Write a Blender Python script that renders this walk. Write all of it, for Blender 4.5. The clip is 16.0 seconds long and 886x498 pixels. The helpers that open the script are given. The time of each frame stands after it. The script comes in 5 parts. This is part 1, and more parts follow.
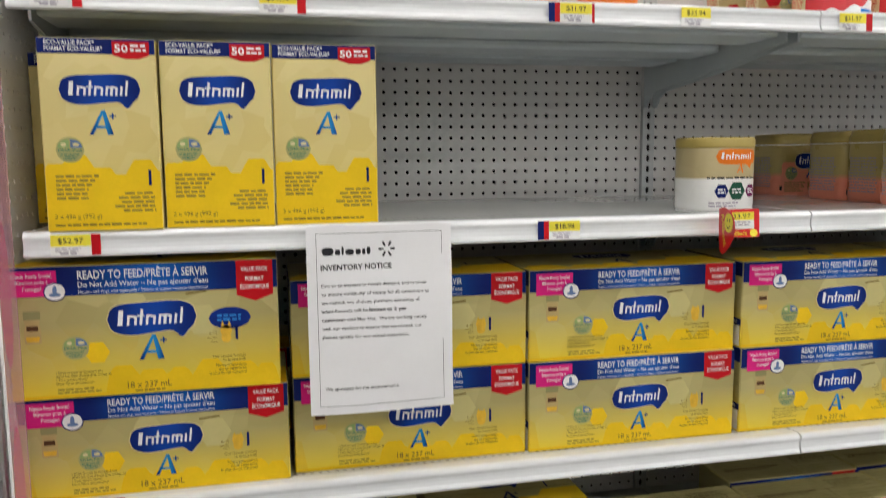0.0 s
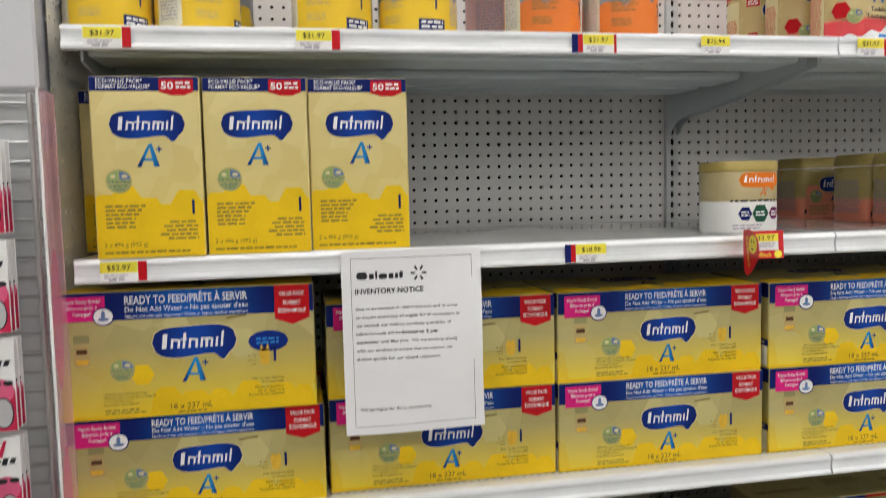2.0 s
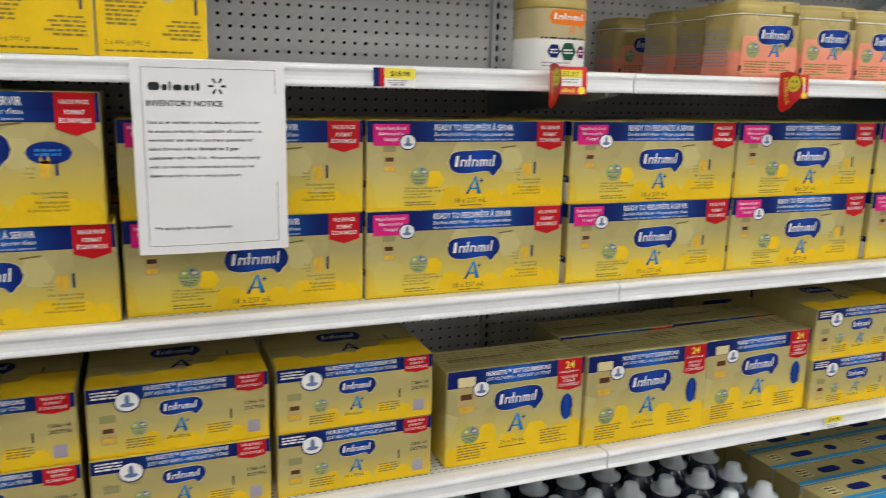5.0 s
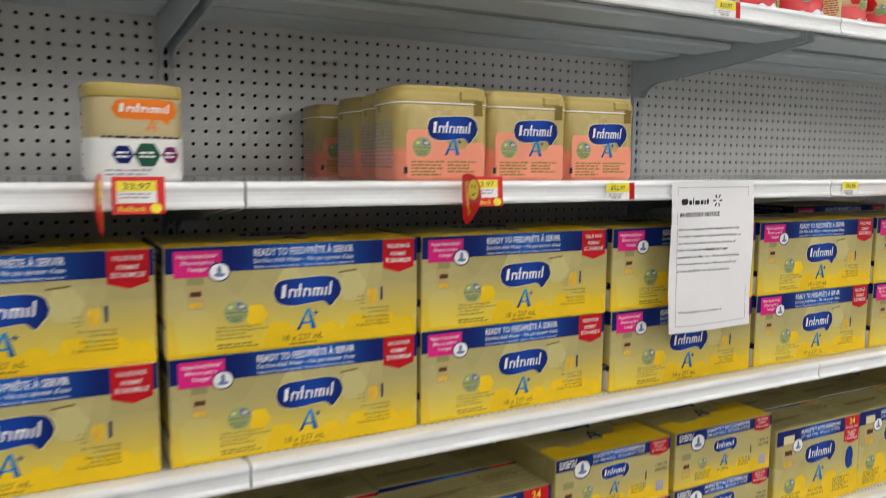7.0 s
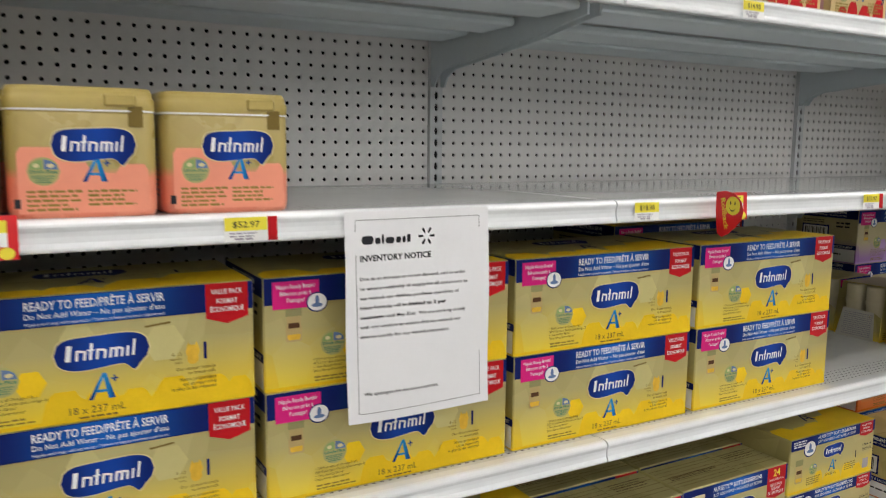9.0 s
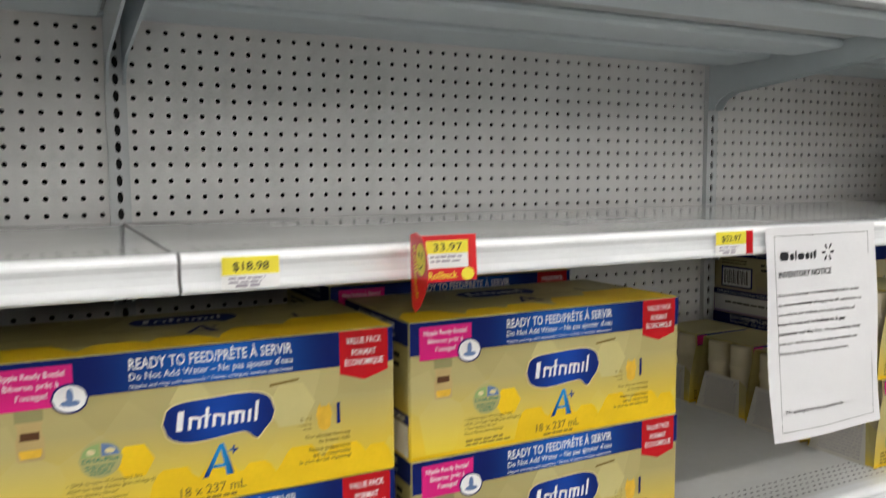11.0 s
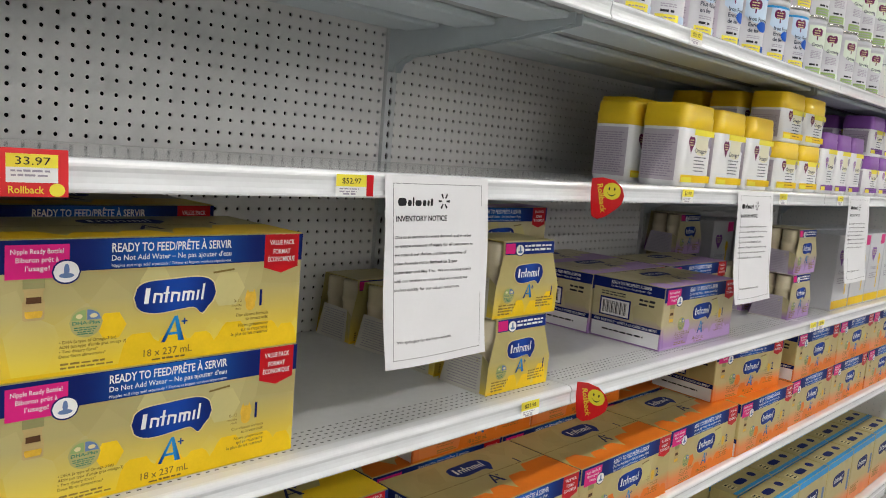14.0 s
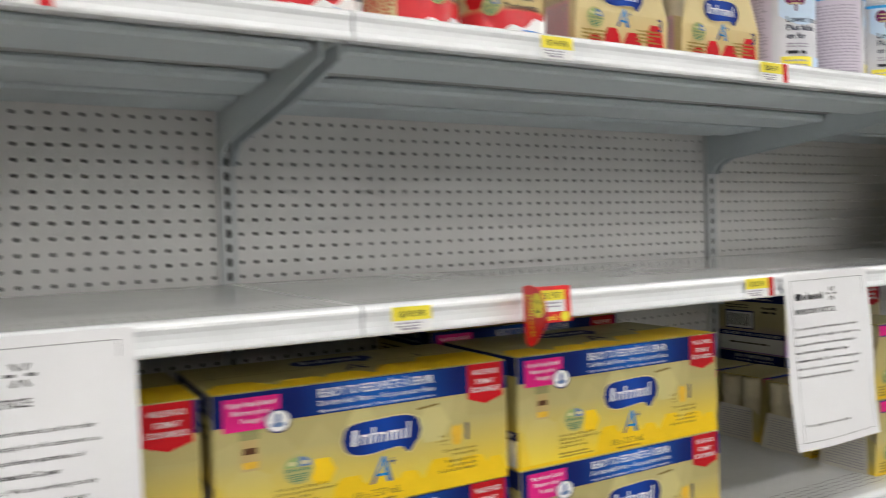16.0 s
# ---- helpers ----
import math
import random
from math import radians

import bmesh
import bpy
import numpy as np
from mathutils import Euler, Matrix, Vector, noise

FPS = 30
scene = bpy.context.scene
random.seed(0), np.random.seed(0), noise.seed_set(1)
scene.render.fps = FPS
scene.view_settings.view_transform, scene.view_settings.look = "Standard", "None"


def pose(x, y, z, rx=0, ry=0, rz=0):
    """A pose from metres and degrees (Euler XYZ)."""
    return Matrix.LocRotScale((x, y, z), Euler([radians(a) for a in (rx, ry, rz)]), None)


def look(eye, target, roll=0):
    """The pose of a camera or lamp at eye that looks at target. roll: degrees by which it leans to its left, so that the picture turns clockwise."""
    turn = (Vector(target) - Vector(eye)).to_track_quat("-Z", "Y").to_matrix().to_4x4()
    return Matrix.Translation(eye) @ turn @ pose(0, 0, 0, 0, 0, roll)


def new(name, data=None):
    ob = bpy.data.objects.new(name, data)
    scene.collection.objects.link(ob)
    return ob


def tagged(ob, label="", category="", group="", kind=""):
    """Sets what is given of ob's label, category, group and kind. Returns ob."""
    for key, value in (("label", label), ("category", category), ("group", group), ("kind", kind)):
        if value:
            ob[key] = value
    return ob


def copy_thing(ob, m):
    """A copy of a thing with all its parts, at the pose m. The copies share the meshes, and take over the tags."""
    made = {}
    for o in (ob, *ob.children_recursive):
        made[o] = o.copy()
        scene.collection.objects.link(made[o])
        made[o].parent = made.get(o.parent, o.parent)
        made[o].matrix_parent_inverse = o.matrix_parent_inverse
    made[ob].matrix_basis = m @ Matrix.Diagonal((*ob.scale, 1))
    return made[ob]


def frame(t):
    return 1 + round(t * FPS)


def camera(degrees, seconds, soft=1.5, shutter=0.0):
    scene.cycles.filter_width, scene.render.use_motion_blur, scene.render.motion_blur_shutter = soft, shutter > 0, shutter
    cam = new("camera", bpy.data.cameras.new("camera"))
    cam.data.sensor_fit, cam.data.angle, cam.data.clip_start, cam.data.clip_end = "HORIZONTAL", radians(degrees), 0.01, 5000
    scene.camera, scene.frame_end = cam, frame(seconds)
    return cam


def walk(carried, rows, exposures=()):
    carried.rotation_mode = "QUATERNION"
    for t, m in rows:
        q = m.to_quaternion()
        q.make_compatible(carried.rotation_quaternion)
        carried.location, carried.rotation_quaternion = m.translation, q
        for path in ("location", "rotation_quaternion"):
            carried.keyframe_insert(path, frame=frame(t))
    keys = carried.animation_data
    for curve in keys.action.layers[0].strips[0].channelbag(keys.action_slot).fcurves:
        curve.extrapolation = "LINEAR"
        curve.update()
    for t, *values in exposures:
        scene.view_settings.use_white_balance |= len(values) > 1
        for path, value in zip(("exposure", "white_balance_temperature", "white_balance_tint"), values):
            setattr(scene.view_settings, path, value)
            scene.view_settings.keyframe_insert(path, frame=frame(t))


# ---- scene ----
cam = camera(59.4, 16.0, soft=0.95, shutter=0.35)
PATH = [
    (0, (0.326, -1.148, 1.368), (0.761, 0.79, 1.131), -0.5),
    (0.5, (0.324, -1.145, 1.42), (0.726, 0.813, 1.349), -1.2),
    (1, (0.321, -1.15, 1.426), (0.713, 0.809, 1.527), -2.0),
    (1.5, (0.326, -1.161, 1.404), (0.712, 0.801, 1.414), -2.1),
    (2, (0.311, -1.185, 1.361), (0.684, 0.773, 1.205), -1.3),
    (2.5, (0.302, -1.195, 1.313), (0.644, 0.749, 0.991), -0.7),
    (3, (0.302, -1.193, 1.291), (0.63, 0.734, 0.871), 0.1),
    (3.2, (0.313, -1.191, 1.287), (0.63, 0.725, 0.81), 0.6),
    (5.3, (0.416, -1.212, 1.24), (1.269, 0.558, 0.868), 1.8),
    (5.5, (0.453, -1.202, 1.251), (1.395, 0.532, 0.927), 2.0),
    (6, (0.571, -1.21, 1.254), (1.608, 0.476, 0.965), 2.0),
    (6.5, (0.72, -1.187, 1.258), (1.727, 0.519, 0.979), 1.7),
    (7, (0.952, -1.042, 1.298), (1.909, 0.701, 1.078), 0.5),
    (7.5, (1.197, -0.977, 1.32), (2.159, 0.773, 1.211), 0.2),
    (8, (1.417, -0.993, 1.362), (2.404, 0.746, 1.309), -0.9),
    (8.2, (1.452, -0.997, 1.378), (2.435, 0.743, 1.296), -0.7),
    (10.3, (2.059, -0.698, 1.3), (3.019, 1.002, 0.87), 1.8),
    (10.5, (2.146, -0.68, 1.315), (3.103, 1.035, 0.938), 2.5),
    (11, (2.342, -0.702, 1.335), (3.24, 1.076, 1.152), -0.4),
    (11.5, (2.371, -0.727, 1.381), (3.358, 1.012, 1.307), -3.4),
    (12, (2.394, -0.739, 1.384), (3.542, 0.898, 1.31), -1.7),
    (12.5, (2.407, -0.76, 1.364), (3.701, 0.759, 1.23), 1.9),
    (13, (2.435, -0.777, 1.349), (3.823, 0.653, 1.187), 4.2),
    (13.5, (2.455, -0.801, 1.328), (3.876, 0.593, 1.137), 4.4),
    (14, (2.437, -0.824, 1.309), (3.859, 0.56, 1.056), 4.7),
    (14.5, (2.441, -0.82, 1.314), (3.916, 0.502, 1.04), 4.2),
    (15, (2.426, -0.814, 1.326), (3.837, 0.583, 1.086), 3.0),
    (15.5, (2.34, -0.762, 1.363), (3.552, 0.821, 1.203), 0.8),
    (16, (2.096, -0.809, 1.35), (3.073, 0.936, 1.308), -1.7),
]
walk(cam, [(t, look(eye, target, roll)) for t, eye, target, roll in PATH],
     exposures=[(0.0, 0.07), (0.8, 0.0), (1.5, 0.0), (3.0, 0.26), (5.5, 0.12), (6.5, 0.10), (8.2, 0.0), (10.3, 0.03), (11.5, 0.16), (13.0, 0.06), (14.5, -0.02), (15.2, 0.06), (16.0, 0.11)])

# ---- world and light ----
world = bpy.data.worlds.new("store_air")
scene.world = world
world.use_nodes = True
world.node_tree.nodes["Background"].inputs["Color"].default_value = (0.90, 0.88, 0.85, 1)
world.node_tree.nodes["Background"].inputs["Strength"].default_value = 0.05
TUBE_POWER = 24.5
LIGHT_ROWS = (-21.6, -17.6, -13.6, -9.6, -5.6, -1.6, 2.9, 7.0, 11.0, 15.0, 18.6)

# ---- materials ----
MATS = {}


def mat(name, color, rough=0.5, metal=0.0, vary=0.06, scale=8.0, bump=0.0, bscale=60.0, coat=0.0, glow=0.0):
    """A principled surface with two scales of colour variation and fine relief."""
    if name in MATS:
        return MATS[name]
    m = bpy.data.materials.new(name)
    m.use_nodes = True
    nt = m.node_tree
    bs = nt.nodes["Principled BSDF"]
    tc = nt.nodes.new("ShaderNodeTexCoord")
    n1 = nt.nodes.new("ShaderNodeTexNoise")
    n1.inputs["Scale"].default_value, n1.inputs["Detail"].default_value = scale, 5
    n2 = nt.nodes.new("ShaderNodeTexNoise")
    n2.inputs["Scale"].default_value, n2.inputs["Detail"].default_value = scale * 14, 3
    add = nt.nodes.new("ShaderNodeMath")
    add.operation = "MULTIPLY_ADD"
    add.inputs[1].default_value = 0.4
    ramp = nt.nodes.new("ShaderNodeValToRGB")
    nt.links.new(tc.outputs["Object"], n1.inputs["Vector"])
    nt.links.new(tc.outputs["Object"], n2.inputs["Vector"])
    nt.links.new(n2.outputs["Fac"], add.inputs[0])
    nt.links.new(n1.outputs["Fac"], add.inputs[2])
    nt.links.new(add.outputs[0], ramp.inputs["Fac"])
    ramp.color_ramp.elements[0].position, ramp.color_ramp.elements[1].position = 0.4, 1.0
    ramp.color_ramp.elements[0].color = (*[max(0, c * (1 - vary)) for c in color], 1)
    ramp.color_ramp.elements[1].color = (*[min(1, c * (1 + vary)) for c in color], 1)
    nt.links.new(ramp.outputs["Color"], bs.inputs["Base Color"])
    bs.inputs["Roughness"].default_value, bs.inputs["Metallic"].default_value = rough, metal
    bs.inputs["Coat Weight"].default_value = coat
    bs.inputs["Specular IOR Level"].default_value = 0.12 if name.endswith("ink") else 0.4
    bs.inputs["Coat Roughness"].default_value = 0.15
    if bump:
        b = nt.nodes.new("ShaderNodeBump")
        b.inputs["Strength"].default_value, b.inputs["Distance"].default_value = bump, 0.002
        n3 = nt.nodes.new("ShaderNodeTexNoise")
        n3.inputs["Scale"].default_value = bscale
        nt.links.new(tc.outputs["Object"], n3.inputs["Vector"])
        nt.links.new(n3.outputs["Fac"], b.inputs["Height"])
        nt.links.new(b.outputs["Normal"], bs.inputs["Normal"])
    if glow:
        bs.inputs["Emission Color"].default_value = (*color, 1)
        bs.inputs["Emission Strength"].default_value = glow
    MATS[name] = m
    return m


def printed(name, top, bottom, mid=0.45, width=0.3, blob=None, rough=0.32, metal=0.0, hexes=0.05, steps=9.0):
    """Printed board or tin whose ink runs from one colour at the foot to another above, with pale honeycomb cells."""
    if name in MATS:
        return MATS[name]
    m = bpy.data.materials.new(name)
    m.use_nodes = True
    nt = m.node_tree
    bs = nt.nodes["Principled BSDF"]
    tc = nt.nodes.new("ShaderNodeTexCoord")
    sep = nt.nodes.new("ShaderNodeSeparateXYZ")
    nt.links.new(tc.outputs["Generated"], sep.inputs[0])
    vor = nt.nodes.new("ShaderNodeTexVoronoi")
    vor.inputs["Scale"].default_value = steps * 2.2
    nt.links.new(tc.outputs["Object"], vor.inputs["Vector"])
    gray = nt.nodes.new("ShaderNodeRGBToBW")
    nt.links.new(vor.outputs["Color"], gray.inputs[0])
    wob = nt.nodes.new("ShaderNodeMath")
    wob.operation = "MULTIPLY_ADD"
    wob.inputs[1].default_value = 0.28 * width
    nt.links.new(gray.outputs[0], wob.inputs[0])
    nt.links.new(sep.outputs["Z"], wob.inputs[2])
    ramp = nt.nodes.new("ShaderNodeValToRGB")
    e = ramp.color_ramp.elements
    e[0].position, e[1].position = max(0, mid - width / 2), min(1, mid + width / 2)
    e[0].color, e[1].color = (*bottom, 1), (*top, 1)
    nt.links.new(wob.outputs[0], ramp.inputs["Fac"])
    mix = nt.nodes.new("ShaderNodeMix")
    mix.data_type, mix.blend_type = "RGBA", "SOFT_LIGHT"
    mix.inputs["Factor"].default_value = hexes * 3
    nt.links.new(ramp.outputs["Color"], mix.inputs["A"])
    nt.links.new(gray.outputs[0], mix.inputs["B"])
    grain = nt.nodes.new("ShaderNodeTexNoise")
    grain.inputs["Scale"].default_value = 26
    grain.inputs["Detail"].default_value = 6
    nt.links.new(tc.outputs["Object"], grain.inputs["Vector"])
    r2 = nt.nodes.new("ShaderNodeMapRange")
    r2.inputs["To Min"].default_value, r2.inputs["To Max"].default_value = rough * 0.75, rough * 1.3
    nt.links.new(grain.outputs["Fac"], r2.inputs["Value"])
    nt.links.new(r2.outputs[0], bs.inputs["Roughness"])
    nt.links.new(mix.outputs["Result"], bs.inputs["Base Color"])
    bump = nt.nodes.new("ShaderNodeBump")
    bump.inputs["Strength"].default_value, bump.inputs["Distance"].default_value = 0.06, 0.004
    nt.links.new(grain.outputs["Fac"], bump.inputs["Height"])
    nt.links.new(bump.outputs["Normal"], bs.inputs["Normal"])
    bs.inputs["Metallic"].default_value = metal
    MATS[name] = m
    return m


def clear_plastic(name, color=(1, 1, 1), rough=0.05, alpha=0.045):
    if name in MATS:
        return MATS[name]
    m = bpy.data.materials.new(name)
    m.use_nodes = True
    bs = m.node_tree.nodes["Principled BSDF"]
    bs.inputs["Base Color"].default_value = (*color, 1)
    bs.inputs["Roughness"].default_value = rough
    bs.inputs["Alpha"].default_value = alpha
    MATS[name] = m
    return m




def blended_ink(name, edge, middle, rough=0.5):
    """Ink that runs from one blue at the ends of its shape to a lighter one in the middle."""
    m = mat(name, edge, rough)
    nt = m.node_tree
    bs = nt.nodes["Principled BSDF"]
    sep = nt.nodes.new("ShaderNodeSeparateXYZ")
    nt.links.new(nt.nodes["Texture Coordinate"].outputs["Generated"], sep.inputs[0])
    ramp = nt.nodes.new("ShaderNodeValToRGB")
    e = ramp.color_ramp.elements
    e[0].position, e[1].position = 0.0, 0.5
    e[0].color, e[1].color = (*edge, 1), (*middle, 1)
    e.new(1.0).color = (*edge, 1)
    ramp.color_ramp.interpolation = "EASE"
    nt.links.new(sep.outputs["X"], ramp.inputs["Fac"])
    nt.links.new(ramp.outputs["Color"], bs.inputs["Base Color"])
    return m


STEEL = mat("painted_steel", (0.60, 0.62, 0.63), 0.38, vary=0.04, scale=3, bump=0.03, bscale=220)
DECK = mat("shelf_enamel", (0.66, 0.67, 0.67), 0.10, vary=0.07, scale=4, bump=0.015, bscale=40)
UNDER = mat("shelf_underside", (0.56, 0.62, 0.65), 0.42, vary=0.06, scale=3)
PEG = mat("pegboard_enamel", (0.74, 0.73, 0.72), 0.30, vary=0.05, scale=2.2, bump=0.02, bscale=150)
RAIL = mat("price_rail_plastic", (0.80, 0.82, 0.84), 0.18, vary=0.05, scale=9, coat=0.5)
# near-black colour that stands in for shade behind holes and slots
HOLE_SHADE = mat("hole_shade", (0.015, 0.015, 0.016), 0.8)
SLOT = mat("slot_shadow_gap", (0.03, 0.03, 0.032), 0.7)
PAPER = mat("white_paper", (0.82, 0.82, 0.84), 0.7, vary=0.02, scale=12, bump=0.05, bscale=90)
INK = mat("black_ink", (0.03, 0.03, 0.035), 0.6)
FLOOR = mat("polished_floor", (0.43, 0.43, 0.415), 0.12, vary=0.05, scale=1.2, bump=0.02, bscale=30)
WALL = mat("store_wall_paint", (0.62, 0.63, 0.64), 0.6, vary=0.05, scale=0.6)
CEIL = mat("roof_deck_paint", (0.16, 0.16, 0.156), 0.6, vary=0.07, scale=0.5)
TRUSS = mat("joist_paint", (0.33, 0.33, 0.325), 0.5)
TUBE = mat("lit_tube", (1.0, 0.975, 0.935), 0.4, vary=0.0, glow=TUBE_POWER)
NAVY = mat("navy_ink", (0.005, 0.014, 0.125), 0.5, vary=0.1, scale=12)
BLUE = mat("royal_blue_ink", (0.006, 0.024, 0.19), 0.5, vary=0.25, scale=18)
MIDBLUE = mat("mid_blue_ink", (0.008, 0.085, 0.40), 0.5, vary=0.3, scale=10)
BANDBLUE = blended_ink("header_blend_ink", (0.005, 0.014, 0.125), (0.010, 0.12, 0.50))
LOGOBLUE = blended_ink("logo_blend_ink", (0.005, 0.018, 0.15), (0.008, 0.055, 0.34))
GLINT = blended_ink("mark_blend_ink", (0.006, 0.022, 0.17), (0.02, 0.26, 0.62))
SKY = mat("sky_blue_ink", (0.03, 0.22, 0.62), 0.3, vary=0.15)
PALE = mat("pale_gold_ink", (0.70, 0.62, 0.34), 0.35)
RED = mat("red_ink", (0.52, 0.010, 0.016), 0.32, vary=0.08)
FLAGRED = mat("flag_red_plastic", (0.70, 0.014, 0.020), 0.3, vary=0.06)
PINK = mat("magenta_ink", (0.72, 0.02, 0.22), 0.35)
WHITE = mat("white_ink", (0.86, 0.86, 0.86), 0.4, vary=0.02)
YELLOW = mat("yellow_label", (0.86, 0.74, 0.05), 0.45, vary=0.03)
AMBER = mat("amber_ink", (0.84, 0.56, 0.018), 0.34, vary=0.08, scale=20)
BROWN = mat("brown_ink", (0.20, 0.14, 0.035), 0.5)
GREEN = mat("green_ink", (0.30, 0.42, 0.16), 0.4)
SLATE = mat("slate_blue_ink", (0.14, 0.22, 0.42), 0.4)
KHAKI = mat("khaki_ink", (0.30, 0.29, 0.13), 0.4)
TAN = mat("tan_print", (0.50, 0.37, 0.15), 0.4, vary=0.12, scale=30)
ORANGE = mat("orange_ink", (0.80, 0.20, 0.02), 0.32, vary=0.08)
SALMON = mat("salmon_ink", (0.86, 0.33, 0.22), 0.32, vary=0.06)
PURPLE = mat("purple_ink", (0.20, 0.06, 0.32), 0.32, vary=0.1)
LILAC = mat("lilac_ink", (0.50, 0.33, 0.62), 0.4)
GREYTXT = mat("grey_print", (0.36, 0.33, 0.40), 0.5, vary=0.1)
TEAL = mat("dark_green_ink", (0.05, 0.22, 0.14), 0.35)
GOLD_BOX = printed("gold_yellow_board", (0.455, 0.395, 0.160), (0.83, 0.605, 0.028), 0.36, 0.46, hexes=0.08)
OLIVE = mat("olive_gold_ink", (0.44, 0.41, 0.17), 0.4)
HONEY = mat("honey_ink", (0.74, 0.46, 0.05), 0.4, vary=0.2, scale=60)
CELL = mat("pale_cell_ink", (0.56, 0.50, 0.22), 0.4)
GOLD_SIDE = printed("gold_board", (0.46, 0.39, 0.15), (0.60, 0.48, 0.10), 0.3, 0.6)
BAG_BOX = printed("cream_yellow_board", (0.70, 0.585, 0.25), (0.72, 0.58, 0.20), 0.5, 0.6, steps=12)
ORANGE_BOX = printed("gold_orange_board", (0.50, 0.41, 0.17), (0.80, 0.22, 0.05), 0.30, 0.2)
PURPLE_BOX = printed("gold_purple_board", (0.50, 0.44, 0.24), (0.36, 0.20, 0.48), 0.32, 0.3)
NURS_BOX = printed("gold_small_board", (0.46, 0.39, 0.150), (0.83, 0.59, 0.03), 0.28, 0.45)
SALMON_TIN = printed("gold_salmon_plastic", (0.46, 0.36, 0.12), (0.86, 0.30, 0.19), 0.42, 0.10, rough=0.28)
GREY_TIN = printed("grey_yellow_tin", (0.33, 0.335, 0.36), (0.88, 0.55, 0.018), 0.34, 0.05, rough=0.25, hexes=0.1)
GREY_OTIN = printed("grey_orange_tin", (0.29, 0.305, 0.34), (0.86, 0.20, 0.04), 0.36, 0.05, rough=0.25, hexes=0.1)
GROW_TIN = printed("gold_red_tin", (0.56, 0.43, 0.19), (0.66, 0.03, 0.04), 0.27, 0.05, rough=0.25)
PINK_TIN = printed("rose_tin", (0.62, 0.36, 0.36), (0.66, 0.40, 0.38), 0.4, 0.2, rough=0.3)
GOLDLID = mat("gold_lid_plastic", (0.44, 0.34, 0.10), 0.28, vary=0.08, scale=20)
WHITE_TIN = mat("white_tin", (0.60, 0.60, 0.635), 0.3, vary=0.03)
WHITE_TUB = mat("white_tub_plastic", (0.80, 0.80, 0.81), 0.3, vary=0.03)
UMBER = mat("dark_brown_ink", (0.10, 0.045, 0.02), 0.5)
YLID = mat("yellow_lid_plastic", (0.85, 0.575, 0.016), 0.3, vary=0.05)
PLID = mat("purple_lid_plastic", (0.26, 0.09, 0.40), 0.3, vary=0.06)
RIM = mat("tin_rim", (0.65, 0.64, 0.60), 0.25, 0.9)
CLEAR = clear_plastic("clear_case")
HAZE = clear_plastic("pink_acrylic", (0.92, 0.50, 0.60), 0.12, 0.36)
WIRE = mat("zinc_wire", (0.52, 0.53, 0.53), 0.35, 0.6)
KRAFT = mat("grey_board", (0.62, 0.60, 0.55), 0.6)

# ---- shape helpers ----


def make(name, geo, material, parent=None, label="", smooth=False):
    me = bpy.data.meshes.new(name)
    me.from_pydata(geo[0], [], geo[1])
    me.materials.append(material)
    if smooth:
        me.polygons.foreach_set("use_smooth", [True] * len(me.polygons))
    ob = new(name, me)
    if parent is not None:
        ob.parent = parent
    if label:
        ob["label"] = label
    return ob


def part(name, geo, material, parent, label="", smooth=False):
    return make(name, geo, material, parent, label, smooth)


def join(*geos):
    v, f = [], []
    for gv, gf in geos:
        k = len(v)
        v += list(gv)
        f += [[i + k for i in q] for q in gf]
    return v, f


def block(x0, x1, y0, y1, z0, z1, b=0.0015):
    """A box with chamfered edges."""
    c, h = ((x0 + x1) / 2, (y0 + y1) / 2, (z0 + z1) / 2), ((x1 - x0) / 2, (y1 - y0) / 2, (z1 - z0) / 2)
    b = min(b, min(h) * 0.6)
    v, ids = [], {}
    for sx in (-1, 1):
        for sy in (-1, 1):
            for sz in (-1, 1):
                for ax in range(3):
                    p = [s * (hh - (0 if k == ax else b)) for k, (s, hh) in enumerate(zip((sx, sy, sz), h))]
                    ids[sx, sy, sz, ax] = len(v)
                    v.append(tuple(a + q for a, q in zip(c, p)))
    f = []
    for ax in range(3):
        o = [k for k in range(3) if k != ax]
        for s in (-1, 1):
            q = []
            for a, d in ((-1, -1), (1, -1), (1, 1), (-1, 1)):
                key = [0, 0, 0]
                key[ax], key[o[0]], key[o[1]] = s, a, d
                q.append(ids[(*key, ax)])
            f.append(q if (s == 1) == (ax != 1) else q[::-1])
    for ax in range(3):
        o = [k for k in range(3) if k != ax]
        for a in (-1, 1):
            for d in (-1, 1):
                q = []
                for s, face in ((-1, o[0]), (1, o[0]), (1, o[1]), (-1, o[1])):
                    key = [0, 0, 0]
                    key[ax], key[o[0]], key[o[1]] = s, a, d
                    q.append(ids[(*key, face)])
                f.append(q)
    for sx in (-1, 1):
        for sy in (-1, 1):
            for sz in (-1, 1):
                f.append([ids[sx, sy, sz, k] for k in range(3)])
    return v, f


def extrude_x(profile, x0, x1):
    """A closed (y, z) outline drawn out along x."""
    n = len(profile)
    v = [(x0, y, z) for y, z in profile] + [(x1, y, z) for y, z in profile]
    f = [[i, (i + 1) % n, n + (i + 1) % n, n + i] for i in range(n)]
    return v, f + [list(range(n))[::-1], list(range(n, 2 * n))]


def lathe(profile, n=28, cx=0.0, cy=0.0):
    v, f = [], []
    for r, z in profile:
        v += [(cx + r * math.cos(2 * math.pi * k / n), cy + r * math.sin(2 * math.pi * k / n), z) for k in range(n)]
    for j in range(len(profile) - 1):
        f += [[j * n + k, j * n + (k + 1) % n, (j + 1) * n + (k + 1) % n, (j + 1) * n + k] for k in range(n)]
    return v, f + [list(range(n))[::-1], list(range((len(profile) - 1) * n, len(profile) * n))]


